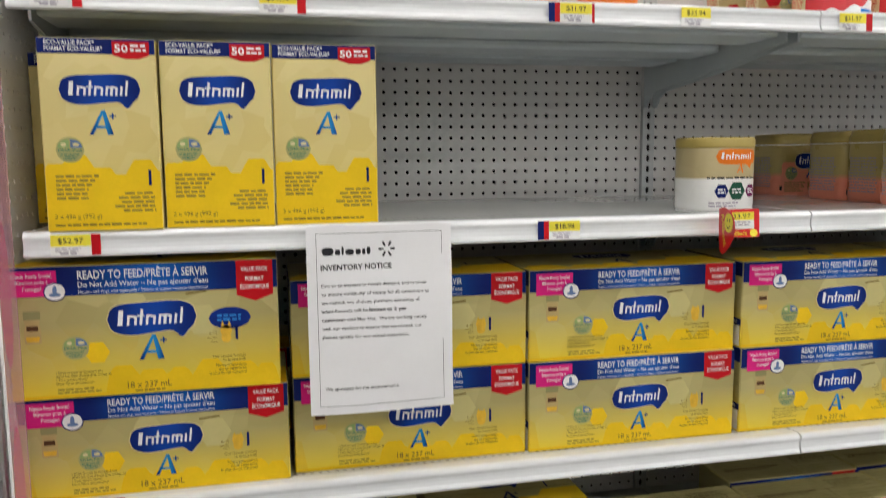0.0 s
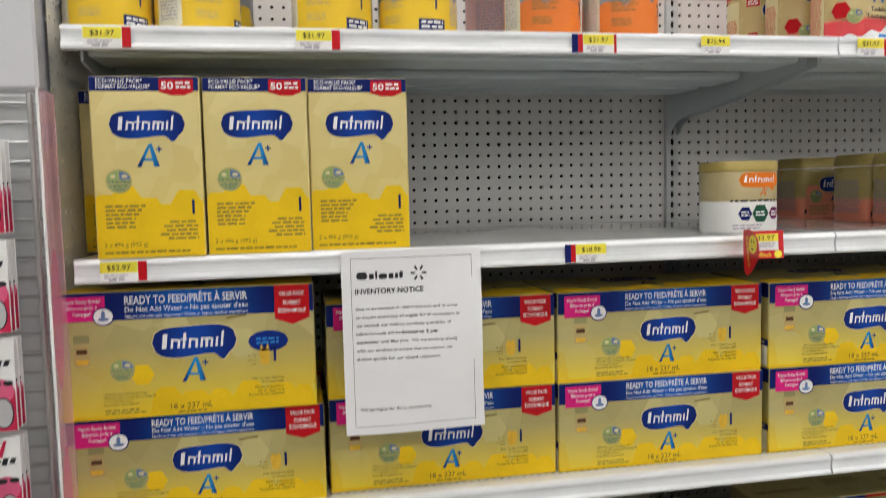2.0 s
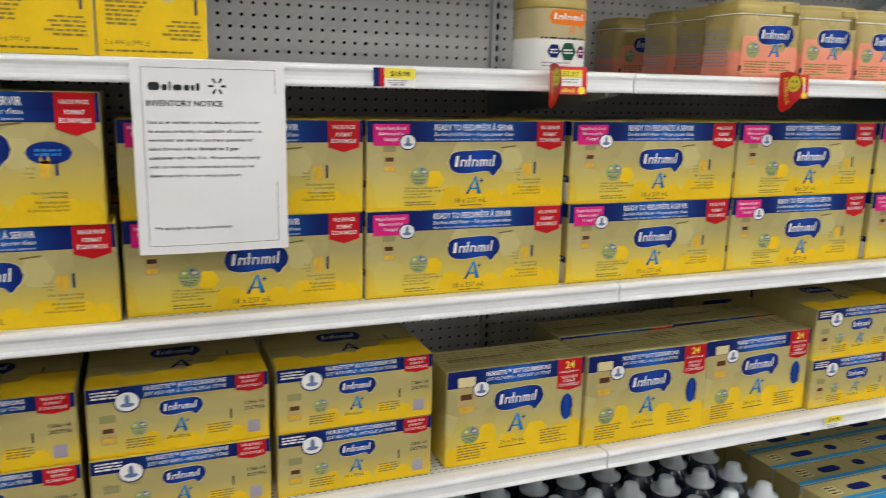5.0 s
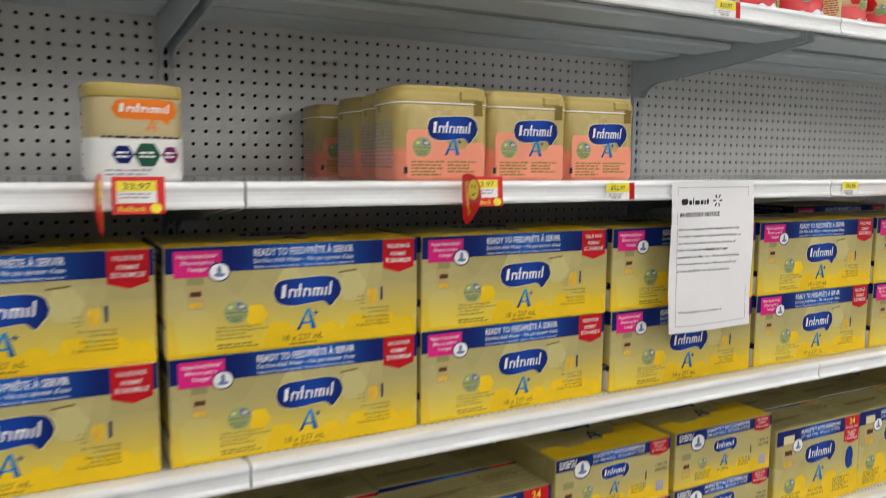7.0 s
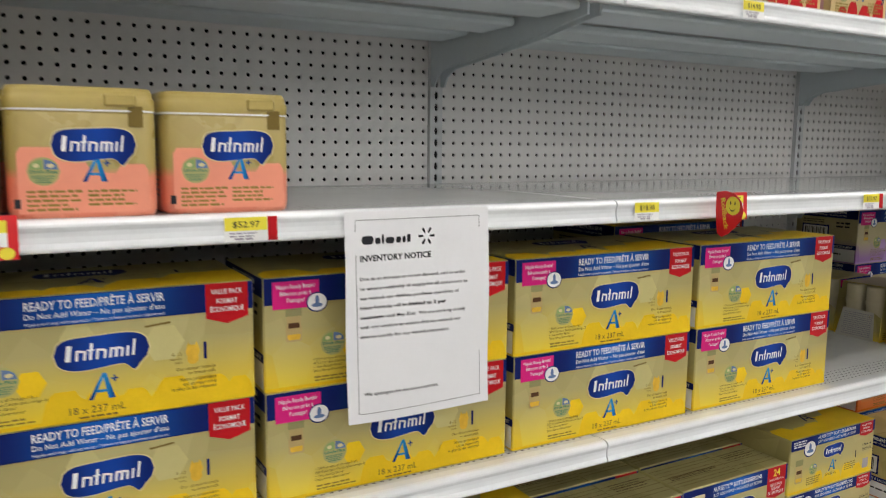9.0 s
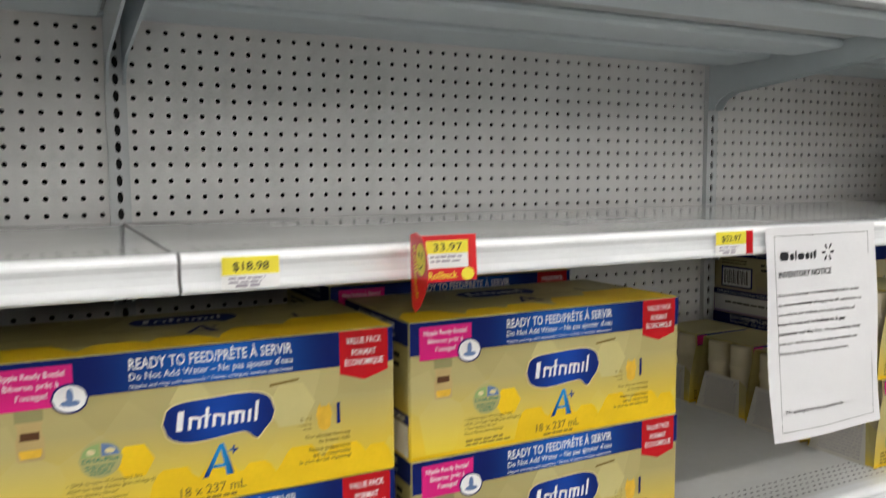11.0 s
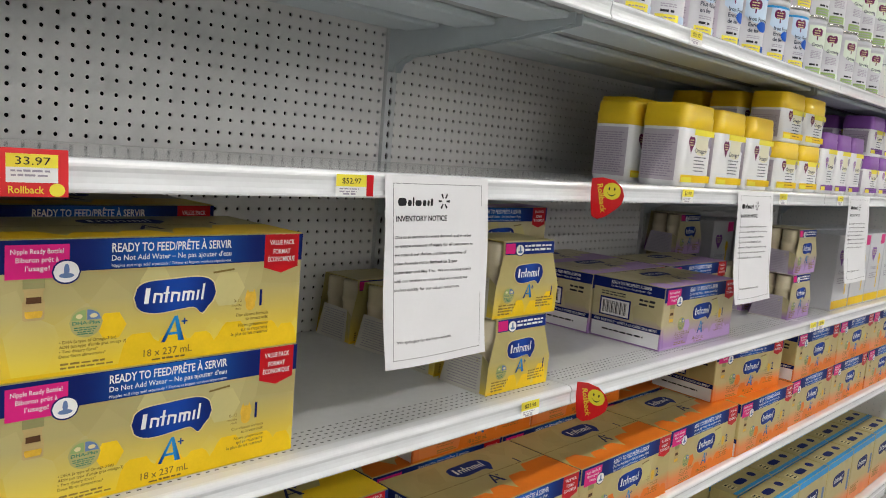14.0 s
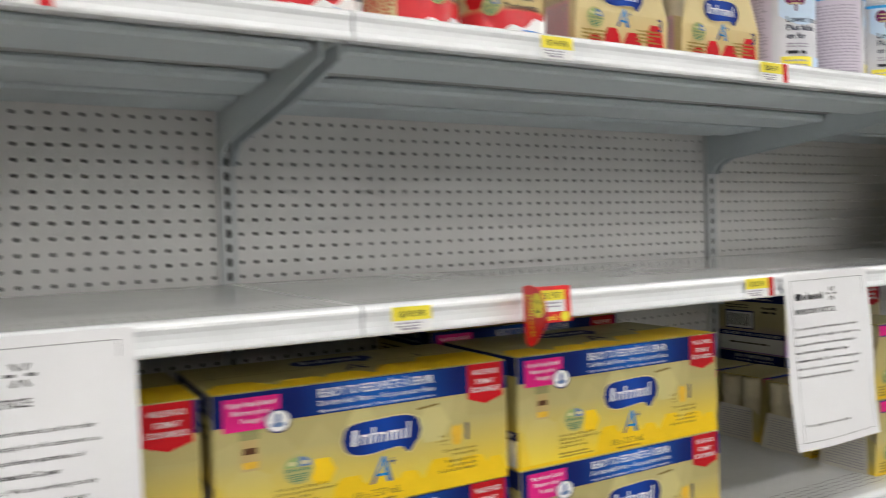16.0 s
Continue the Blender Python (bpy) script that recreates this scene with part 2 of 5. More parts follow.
def squircle(w, d, rows, n=32, power=5.0):
    """A rounded-box solid: rows of (size factor, z)."""
    v, f = [], []
    for s, z in rows:
        for k in range(n):
            a = 2 * math.pi * (k + 0.5) / n
            c, q = math.cos(a), math.sin(a)
            v.append((w / 2 * s * math.copysign(abs(c) ** (2 / power), c), d / 2 * s * math.copysign(abs(q) ** (2 / power), q), z))
    for j in range(len(rows) - 1):
        f += [[j * n + k, j * n + (k + 1) % n, (j + 1) * n + (k + 1) % n, (j + 1) * n + k] for k in range(n)]
    return v, f + [list(range(n))[::-1], list(range((len(rows) - 1) * n, len(rows) * n))]


def rod(p, q, r=0.003, n=6):
    a, b = Vector(p), Vector(q)
    t = (b - a).to_track_quat("Z", "Y").to_matrix()
    v = []
    for c in (a, b):
        v += [tuple(c + t @ Vector((r * math.cos(2 * math.pi * k / n), r * math.sin(2 * math.pi * k / n), 0))) for k in range(n)]
    return v, [[k, (k + 1) % n, n + (k + 1) % n, n + k] for k in range(n)] + [list(range(n))[::-1], list(range(n, 2 * n))]


# flat print shapes, in (u, v) of a face


def strip(x0, x1, lo, hi, n=12):
    v, f = [], []
    for k in range(n + 1):
        t = k / n
        x = x0 + (x1 - x0) * t
        v += [(x, lo(t)), (x, hi(t))]
    for k in range(n):
        f.append([2 * k, 2 * k + 2, 2 * k + 3, 2 * k + 1])
    return v, f


def rect(x0, x1, y0, y1, n=1):
    return strip(x0, x1, lambda t: y0, lambda t: y1, n)


def oval(cx, cy, rx, ry, n=14, power=2.0):
    def half(t):
        c = min(1, abs(2 * t - 1))
        return ry * max(0, 1 - c ** power) ** (1 / power)
    return strip(cx - rx, cx + rx, lambda t: cy - half(t), lambda t: cy + half(t), n)


def poly(*pts):
    return list(pts), [list(range(len(pts)))]


def hexa(cx, cy, r):
    return poly(*[(cx + r * math.cos(math.pi / 3 * k), cy + r * math.sin(math.pi / 3 * k)) for k in range(6)])


def bars(x0, x1, ys, h, ragged=0.3, seed=1, align="l"):
    """Lines of print too small to read."""
    rnd = random.Random(seed)
    out = []
    for y in ys:
        w = (x1 - x0) * (1 - ragged * rnd.random())
        a = x0 if align == "l" else (x1 - w if align == "r" else (x0 + x1 - w) / 2)
        x = a
        while x < a + w:
            step = min(h * rnd.uniform(1.6, 5.0), a + w - x)
            if step > h * 0.4:
                out.append(rect(x, x + step * 0.86, y, y + h * rnd.uniform(0.75, 1.0)))
            x += step + h * 0.2
    return join(*out)


LETTERS = {}


def words(text, x, y, h, width=None, align="l", bold=0.0, turn=0):
    """Readable print: the text's flat outline with capitals h high, fitted to a width."""
    key = (text, bold)
    if key not in LETTERS:
        cu = bpy.data.curves.new("print", "FONT")
        cu.body, cu.resolution_u, cu.offset = text, 2, bold
        ob = bpy.data.objects.new("print", cu)
        scene.collection.objects.link(ob)
        me = bpy.data.meshes.new_from_object(ob.evaluated_get(bpy.context.evaluated_depsgraph_get()))
        LETTERS[key] = ([tuple(q.co[:2]) for q in me.vertices], [list(p.vertices) for p in me.polygons])
        bpy.data.objects.remove(ob)
        bpy.data.curves.remove(cu)
        bpy.data.meshes.remove(me)
    v, f = LETTERS[key]
    lo, hi = min(p[0] for p in v), max(p[0] for p in v)
    sy = h / 0.69
    sx = sy if width is None else width / (hi - lo)
    w = (hi - lo) * sx
    off = {"l": 0, "c": -w / 2, "r": -w}[align]
    pts = [((p[0] - lo) * sx + off, p[1] * sy) for p in v]
    if turn:
        c, s = math.cos(radians(turn)), math.sin(radians(turn))
        pts = [(a * c - b * s, a * s + b * c) for a, b in pts]
    return [(x + a, y + b) for a, b in pts], f


def honey(x0, x1, cells, base=0.002):
    """The yellow foot of a label whose upper edge follows a run of honeycomb cells: (x, y, radius)."""
    def top(t):
        x, y = x0 + (x1 - x0) * t, base + 0.004
        for cx, cy, r in cells:
            dx = abs(x - cx)
            if dx < r:
                y = max(y, cy + r * 0.866 * min(1, (r - dx) / (r * 0.5)))
        return y
    return strip(x0, x1, lambda t: base, top, 72)


def lozenge(cx, cy, w, h, grow=0.0):
    """The blue logo cloud: a soft pill with a small tail below its right end."""
    w, h = w + grow * 2, h + grow * 2
    sag = lambda t: 0.05 * h * math.sin(math.pi * 2 * t)
    half = lambda t: h / 2 * max(0, 1 - abs(2 * t - 1) ** 5) ** (1 / 2.3)
    tail = lambda t: 0.24 * h * math.exp(-((t - 0.83) / 0.065) ** 2)
    return strip(cx - w / 2, cx + w / 2, lambda t: cy - half(t) * 0.9 - sag(t) - tail(t), lambda t: cy + half(t) - sag(t) * 0.4, 30)


def wordmark(cx, cy, w, h):
    """Plain white bars and arches, slightly slanted, in the place of the lettering."""
    out, st, y0 = [], 0.036 * w, cy - h * 0.42

    def bar(x, y1, a=st):
        s = 0.12
        out.append(poly((x, y0), (x + a, y0), (x + a + s * y1 * h, y0 + y1 * h), (x + s * y1 * h, y0 + y1 * h)))

    def arch(x, ww, y1):
        s = 0.12 * y1 * h
        bar(x, y1)
        bar(x + ww - st, y1 * 0.86)
        out.append(strip(x + st * .6 + s, x + ww - st * .3 + s, lambda t: y0 + y1 * h - st * (0.9 + 0.6 * t * t), lambda t: y0 + y1 * h - st * 0.5 * t * t, 5))
    x0 = cx - w / 2
    bar(x0, 1.0, st * 1.9)
    arch(x0 + .13 * w, .14 * w, .66)
    bar(x0 + .31 * w, 1.04, st * 1.1)
    out.append(rect(x0 + .29 * w, x0 + .39 * w, y0 + .56 * h, y0 + .66 * h))
    arch(x0 + .40 * w, .14 * w, .66)
    arch(x0 + .58 * w, .11 * w, .66)
    arch(x0 + .66 * w, .11 * w, .66)
    bar(x0 + .81 * w, .66)
    bar(x0 + .89 * w, 1.06)
    return join(*out)


def a_mark(cx, y, s):
    """A slanted two-legged blue mark with a small cross."""
    return join(poly((cx - s * .5, y), (cx - s * .34, y), (cx + s * .10, y + s * .93), (cx + s * .02, y + s)),
                poly((cx + s * .2, y), (cx + s * .44, y), (cx + s * .14, y + s), (cx + s * .02, y + s * .98)),
                rect(cx - s * .2, cx + s * .25, y + s * .26, y + s * .36),
                rect(cx + s * .3, cx + s * .56, y + s * .72, y + s * .78), rect(cx + s * .40, cx + s * .46, y + s * .62, y + s * .88))


def flat_front(w, d):
    """Maps print (u, v) onto the face towards the aisle of a carton w wide and d deep."""
    return lambda u, v, k: (u - w / 2, -d / 2 - 0.0005 * k, v)


def flat_top(w, d, h):
    return lambda u, v, k: (u - w / 2, v - d / 2, h + 0.0005 * k)


def flat_side(w, d):
    return lambda u, v, k: (-w / 2 - 0.0005 * k, d / 2 - u, v)


def wrapped(r):
    """Maps print onto a tin: u is measured along the girth from the middle of the front."""
    def put(u, v, k):
        a = u / r - math.pi / 2
        return ((r + 0.0004 * k) * math.cos(a), (r + 0.0004 * k) * math.sin(a), v)
    return put


def ink(name, shapes, material, parent, place, k, label=""):
    v, f = join(*shapes)
    lift, seen, step = [0.0] * len(v), [-1] * len(v), 0
    for q in f:
        known = max(seen[n] for n in q)
        if known < 0:
            known, step = step, step + 1
        for n in q:
            seen[n], lift[n] = known, 0.035 * (known % 9)
    ob = part(name, ([place(a, b, k + d) for (a, b), d in zip(v, lift)], f), material, parent, label)
    if name.endswith(("print", "code", "border", "store_mark", "text", "wordmark")):
        ob["kind"] = "stuff"
    return ob


def thing(root, label, category, group="", kind=""):
    return tagged(root, label, category, group, kind)


def spread(root, places):
    """Moves a thing to the first place and copies it to the others."""
    ms = [p if isinstance(p, Matrix) else pose(*p) for p in places]
    root.matrix_basis = ms[0]
    return [root] + [copy_thing(root, m) for m in ms[1:]]

# ---- the large structure ----
BAY = 1.2192
Z1, Z2, Z3, Z4 = 0.535, 0.880, 1.270, 1.600
BACK = 0.588
TOPZ = 1.815

thing(make("floor", block(-9, 18, -26, 20, -0.1, 0, 0.001), FLOOR), "pale polished concrete store floor with soft reflections", "floor", kind="structure")
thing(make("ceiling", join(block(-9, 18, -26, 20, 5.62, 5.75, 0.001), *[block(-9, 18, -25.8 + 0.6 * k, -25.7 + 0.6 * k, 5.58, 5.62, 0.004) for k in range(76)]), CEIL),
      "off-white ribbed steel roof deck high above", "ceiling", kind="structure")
for nm, b in (("wall_south", (-9.2, 18.2, -26.2, -26, 0, 5.7)), ("wall_north", (-9.2, 18.2, 20, 20.2, 0, 5.7)),
              ("wall_west", (-9.2, -9, -26, 20, 0, 5.7)), ("wall_east", (18, 18.2, -26, 20, 0, 5.7))):
    thing(make(nm, block(*b, 0.004), WALL), "plain light grey painted store wall", "wall", kind="structure")


# unseen blocker, added to shade the first bay from the distant light rows
thing(make("light_block_wall", block(-6.0, 1.0, -2.75, -2.65, 0, 2.15, 0.004), mat("light_block_paint", (0.36, 0.33, 0.30), 0.6, vary=0.2, scale=3)), "unseen dull wall added to keep low light off the first bay", "wall", kind="structure")


def strip_light(y):
    """A continuous row of bare tubes under a white channel."""
    root = make("strip_light", block(-8, 17, y - 0.09, y + 0.09, 4.92, 5.02, 0.004), TRUSS)
    thing(root, "long white fluorescent strip light hung under the roof", "ceiling light", "rows of strip lights")
    part("tube", join(*[block(-7.95 + 2.5 * k, -5.53 + 2.5 * k, y - 0.07, y + 0.07, 4.86, 4.915, 0.01) for k in range(10)]), TUBE, root, "glowing white tube")
    for k in range(6):
        part("hanger", rod((-7 + 4.4 * k, y, 5.02), (-7 + 4.4 * k, y, 5.6), 0.006), TRUSS, root)


for row in LIGHT_ROWS:
    strip_light(row)


def roof_joist(x):
    """An open-web steel joist across the aisles."""
    root = new("roof_joist")
    thing(root, "grey painted open-web steel roof joist", "roof joist", "roof joists")
    part("top_chord", block(x - 0.05, x + 0.05, -25.9, 19.9, 5.5, 5.57, 0.004), TRUSS, root)
    part("bottom_chord", block(x - 0.04, x + 0.04, -25.9, 19.9, 4.98, 5.03, 0.004), TRUSS, root)
    zig = [rod((x, -25.6 + 0.6 * k, 5.0 if k % 2 else 5.53), (x, -25.0 + 0.6 * k, 5.53 if k % 2 else 5.0), 0.016) for k in range(75)]
    part("web", join(*zig), TRUSS, root)


for k in range(7):
    roof_joist(-3.4 + 2.6 * k)


def ring_cells(cols, rows, pitch_x, pitch_z, hole, stretch=1.0):
    """One sheet with real round holes on a grid, in the x-z plane from (0, 0)."""
    v, f, seen = [], [], {}
    out = [(1, 0), (1, 1), (0, 1), (-1, 1), (-1, 0), (-1, -1), (0, -1), (1, -1)]
    ring = [(math.cos(math.pi / 4 * q), math.sin(math.pi / 4 * q)) for q in range(8)]
    for i in range(cols):
        for j in range(rows):
            rim = []
            for a, b in out:
                key = (2 * i + 1 + a, 2 * j + 1 + b)
                if key not in seen:
                    seen[key] = len(v)
                    v.append((key[0] * pitch_x / 2, 0, key[1] * pitch_z / 2))
                rim.append(seen[key])
            cx, cz, k = (i + 0.5) * pitch_x, (j + 0.5) * pitch_z, len(v)
            v += [(cx + hole * a, 0, cz + hole * stretch * b) for a, b in ring]
            v += [(cx + hole * a, 0.004, cz + hole * stretch * b) for a, b in ring]
            for q in range(8):
                n = (q + 1) % 8
                f += [[rim[q], rim[n], k + n, k + q], [k + q, k + n, k + 8 + n, k + 8 + q]]
    return v, f


def slot_post(height):
    """An upright of folded steel with a column of slots."""
    v, f = ring_cells(1, int(height / 0.0254), 0.030, 0.0254, 0.0046, stretch=1.95)
    shift = [(x - 0.015, y, z) for x, y, z in v]
    side = join(block(-0.015, -0.0148, 0.0, 0.03, 0, height, 0.00005), block(0.0148, 0.015, 0.0, 0.03, 0, height, 0.00005))
    return join((shift, f), side)


PEG_V = ring_cells(47, 70, BAY / 48, 0.0254, 0.0040)
PEG_GEO = ([(x + BAY / 96, y, z) for x, y, z in PEG_V[0]], PEG_V[1])


RAIL_OUT = [(0.016, 0.001), (0.0, 0.0014), (-0.0042, 0.0006), (-0.0074, -0.0014), (-0.0094, -0.0042), (-0.0098, -0.0072), (-0.0088, -0.0100), (-0.0078, -0.0125), (-0.0074, -0.0180), (-0.0080, -0.0245), (-0.0098, -0.0278), (-0.0108, -0.0302), (-0.0104, -0.0326), (-0.0084, -0.0345), (0.006, -0.0340), (0.006, -0.0275), (0.016, -0.0255)]
BRACKET_OUT = [(0.582, -0.002), (0.582, -0.122), (0.562, -0.122), (0.548, -0.102), (0.515, -0.088), (0.42, -0.080), (0.22, -0.062), (0.06, -0.040), (0.06, -0.002)]


def shelf(x0, z, parent):
    """One shelf: deck with ribs beneath, price rail along the front and two brackets."""
    deck = part("shelf", join(block(x0 + 0.002, x0 + BAY - 0.002, 0.010, 0.5755, z - 0.019, z, 0.002)), DECK, parent, "grey enamelled steel shelf deck")
    for y, low in ((0.12, 0.032), (0.30, 0.036), (0.46, 0.034)):
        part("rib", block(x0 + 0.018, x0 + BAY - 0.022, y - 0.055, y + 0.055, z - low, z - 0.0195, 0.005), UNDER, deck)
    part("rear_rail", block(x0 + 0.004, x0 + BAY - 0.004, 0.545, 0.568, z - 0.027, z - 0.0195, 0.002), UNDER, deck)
    part("price_rail", extrude_x([(y, z + q) for y, q in RAIL_OUT], x0 + 0.0015, x0 + BAY - 0.0015), RAIL, deck, "glossy white price rail")
    for x in (x0 + 0.010, x0 + BAY - 0.014):
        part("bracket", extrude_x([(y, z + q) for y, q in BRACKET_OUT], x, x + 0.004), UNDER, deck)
    perf = [poly((x0 + 0.02 + 0.0127 * i, 0.026 + 0.012 * j), (x0 + 0.0255 + 0.0127 * i, 0.026 + 0.012 * j), (x0 + 0.0255 + 0.0127 * i, 0.0285 + 0.012 * j), (x0 + 0.02 + 0.0127 * i, 0.0285 + 0.012 * j))
            for i in range(93) for j in range(5)]
    v, f = join(*perf)
    tagged(part("perforation", ([(a, b, z + 0.0004) for a, b in v], f), SLOT, deck), kind="stuff")


def gondola_bay(x0):
    root = new("shelving_bay")
    thing(root, "light grey steel gondola shelving bay with pegboard back", "shelving", "bays of one long gondola")
    ob = part("back_panel", PEG_GEO, PEG, root, "grey perforated pegboard back panel")
    ob.location = (x0, BACK, 0.0245)
    part("panel_edge", join(block(x0, x0 + BAY / 96, BACK, BACK + 0.004, 0.03, TOPZ, 0.0002), block(x0 + BAY * 95 / 96, x0 + BAY, BACK, BACK + 0.004, 0.03, TOPZ, 0.0002)), PEG, root)
    # black sheet added behind the pegboard so its holes look shaded
    part("shade_sheet", block(x0, x0 + BAY, BACK + 0.02, BACK + 0.03, 0.03, TOPZ - 0.01, 0.001), HOLE_SHADE, root, "near-black sheet painting the shade behind the panel holes")
    part("top_cap", block(x0, x0 + BAY, BACK - 0.006, BACK + 0.06, TOPZ - 0.006, TOPZ + 0.022, 0.003), STEEL, root)
    for z in (Z1, Z2, Z3, Z4):
        shelf(x0, z, root)
    part("base_deck", block(x0 + 0.001, x0 + BAY - 0.001, -0.03, BACK - 0.01, 0.10, 0.125, 0.003), DECK, root)
    part("kick_plate", block(x0 + 0.001, x0 + BAY - 0.001, -0.012, 0.0, 0.0, 0.0995, 0.001), STEEL, root)
    part("base_rail", extrude_x([(y - 0.042, 0.126 + q) for y, q in RAIL_OUT], x0 + 0.0015, x0 + BAY - 0.0015), RAIL, root)


for k in range(5):
    gondola_bay(BAY * k)
for k in range(6):
    post = make("upright_post", slot_post(TOPZ), STEEL)
    post.location = (BAY * k, BACK - 0.012, 0.0)
    thing(post, "slotted grey steel upright between pegboard panels", "upright", "uprights of the gondola")
    # black strip painting the shade inside the post's slots
    part("slot_shade", block(-0.007, 0.007, 0.0055, 0.0075, 0.0, TOPZ, 0.0005), HOLE_SHADE, post)
END_V = ring_cells(22, 70, 0.0254, 0.0254, 0.0034)
for x, sgn in ((-0.0225, 1), (BAY * 5 + 0.010, -1)):
    e = make("gondola_side", ([(x - sgn * y, 0.02 + a, b + 0.03) for a, y, b in END_V[0]], END_V[1]), PEG)
    thing(e, "grey perforated steel end panel of the gondola", "panel", "gondola end panels")
    part("outer_skin", block(min(x - sgn * 0.008, x - sgn * 0.018), max(x - sgn * 0.008, x - sgn * 0.018), 0.0205, 0.62, 0.0, TOPZ, 0.002), STEEL, e, "plain white outer skin")
# far half of the gondola
far = make("rear_shelf", block(-0.0, BAY * 5, BACK + 0.07, BACK + 0.5, Z4 + 0.075, Z4 + 0.105, 0.003), DECK)
thing(far, "grey steel shelf on the far side of the gondola", "shelf")
part("rear_panel", block(0, BAY * 5, BACK + 0.045, BACK + 0.06, 0.0, TOPZ - 0.008, 0.001), STEEL, far)

# ---- paper notices, tags and flags ----


def notice(x0, lean=0.0, curl=0.012):
    """A letter-size notice taped over the shelf edge, curling out at the foot."""
    w, h, top = 0.216, 0.279, Z3 - 0.001

    def bend(u, v, k):
        s = 1 - v / h
        return (x0 + u + lean * s, -0.0145 - 0.0004 * k - curl * s * s - 0.005 * math.sin(3.1 * u / w) * s - 0.0022 * math.sin(5.2 * u / w + 7 * s), top - h + v)
    n, m = 10, 14
    v = [bend(w * i / n, h * j / m, 0) for j in range(m + 1) for i in range(n + 1)]
    f = [[j * (n + 1) + i, j * (n + 1) + i + 1, (j + 1) * (n + 1) + i + 1, (j + 1) * (n + 1) + i] for j in range(m) for i in range(n)]
    root = make("paper_notice", (v, f), PAPER, smooth=True)
    thing(root, "white printed inventory notice taped over the shelf edge", "notice", "inventory notices along the shelf")
    b = 0.0006
    ink("border", [rect(.014, .014 + b, .012, .268), rect(.201, .201 + b, .012, .268, 1), rect(.014, .2016, .012, .012 + b, 8), rect(.014, .2016, .268 - b, .268, 8)], INK, root, bend, 1)
    mark = []
    for x, ww, hh in ((.022, .0175, .0112), (.041, .0082, .0084), (.0508, .0034, .0125), (.056, .0135, .0084), (.0712, .0082, .0084), (.081, .0052, .0084), (.0878, .0058, .0108)):
        mark.append(oval(x + ww / 2, .236 + hh / 2, ww / 2, hh / 2, 8, 3.4))
    spark = [poly(*[(.118 + math.cos(a + d) * r, .243 + math.sin(a + d) * r) for r, d in ((.005, -.25), (.0125, -.14), (.0125, .14), (.005, .25))]) for a in [math.pi / 6 + math.pi / 3 * k + math.pi / 6 for k in range(6)]]
    ink("store_mark", mark + spark, INK, root, bend, 1, "dark grey store mark with a six-ray spark")
    ink("heading", [words("INVENTORY NOTICE", .020, .214, .0078, .105, bold=.022)], INK, root, bend, 1)
    lines = (("Due to an increase in recent demand, and in order", .158), ("to ensure continuity of supply for all customers as", .160), ("we restock our shelves, purchase quantities of", .146),
             ("Infant Formula will be", .068), ("customer", .035), ("with our vendors to ensure that we restock our", .148), ("shelves quickly for our valued customers.", .129))
    txt = []
    for i, (s, ww) in enumerate(lines):
        txt.append(words(s, .020, .189 - .0128 * i, .0044, ww, bold=.030 if s == "customer" else 0.012))
    txt += [words("until May 31st.  We are working closely", .057, .189 - .0128 * 4, .0044, .119, bold=.012), words("We apologize for the inconvenience.", .022, .036, .0044, .110, bold=.012)]
    ink("body_text", txt + [words("limited to 2 per", .090, .189 - .0128 * 3, .0046, .056, bold=.032)], INK, root, bend, 1)


for x, ln, cu in ((0.377, 0.0, 0.010), (1.983, 0.003, 0.003), (3.143, 0.018, 0.009), (4.266, 0.024, 0.016), (5.07, 0.024, 0.016)):
    notice(x, ln, cu)


def rail_face(x0, z):
    """Maps print onto the sloping face of a price rail whose shelf top is z."""
    return lambda u, v, k: (x0 + u, -0.0098 - 0.0010 * k - 0.0012 * (1 - v / 0.03), z - 0.0312 + 0.88 * v)


def price_tag(x, z, price, ends=(), w=0.052):
    at = rail_face(x, z)
    root = ink("price_tag", [rect(0, w, -0.001, 0.032)], WHITE, None, at, 1)
    thing(root, "yellow and white shelf price tag in the rail", "price tag", "shelf price tags")
    ink("price_band", [rect(0.0005, w - 0.0005, 0.0135, 0.0315)], YELLOW, root, at, 1.5, "yellow band")
    ink("price", [words(price, w / 2, 0.0180, 0.0082, None, "c", bold=0.004)], INK, root, at, 2)
    ink("fine_print", [bars(0.006, w - 0.01, (0.009, 0.005), 0.0022, 0.4, 3), bars(0.012, 0.036, (0.001,), 0.003, 0.1, 5)], GREYTXT, root, at, 1.5)
    for a, b, m in ends:
        ink("edge_flash", [rect(a, b, -0.001, 0.032)], m, root, at, 1.2)


R_END = ((0.052, 0.064, RED),)
LR_END = ((-0.018, -0.008, NAVY), (-0.008, 0.0, RED))
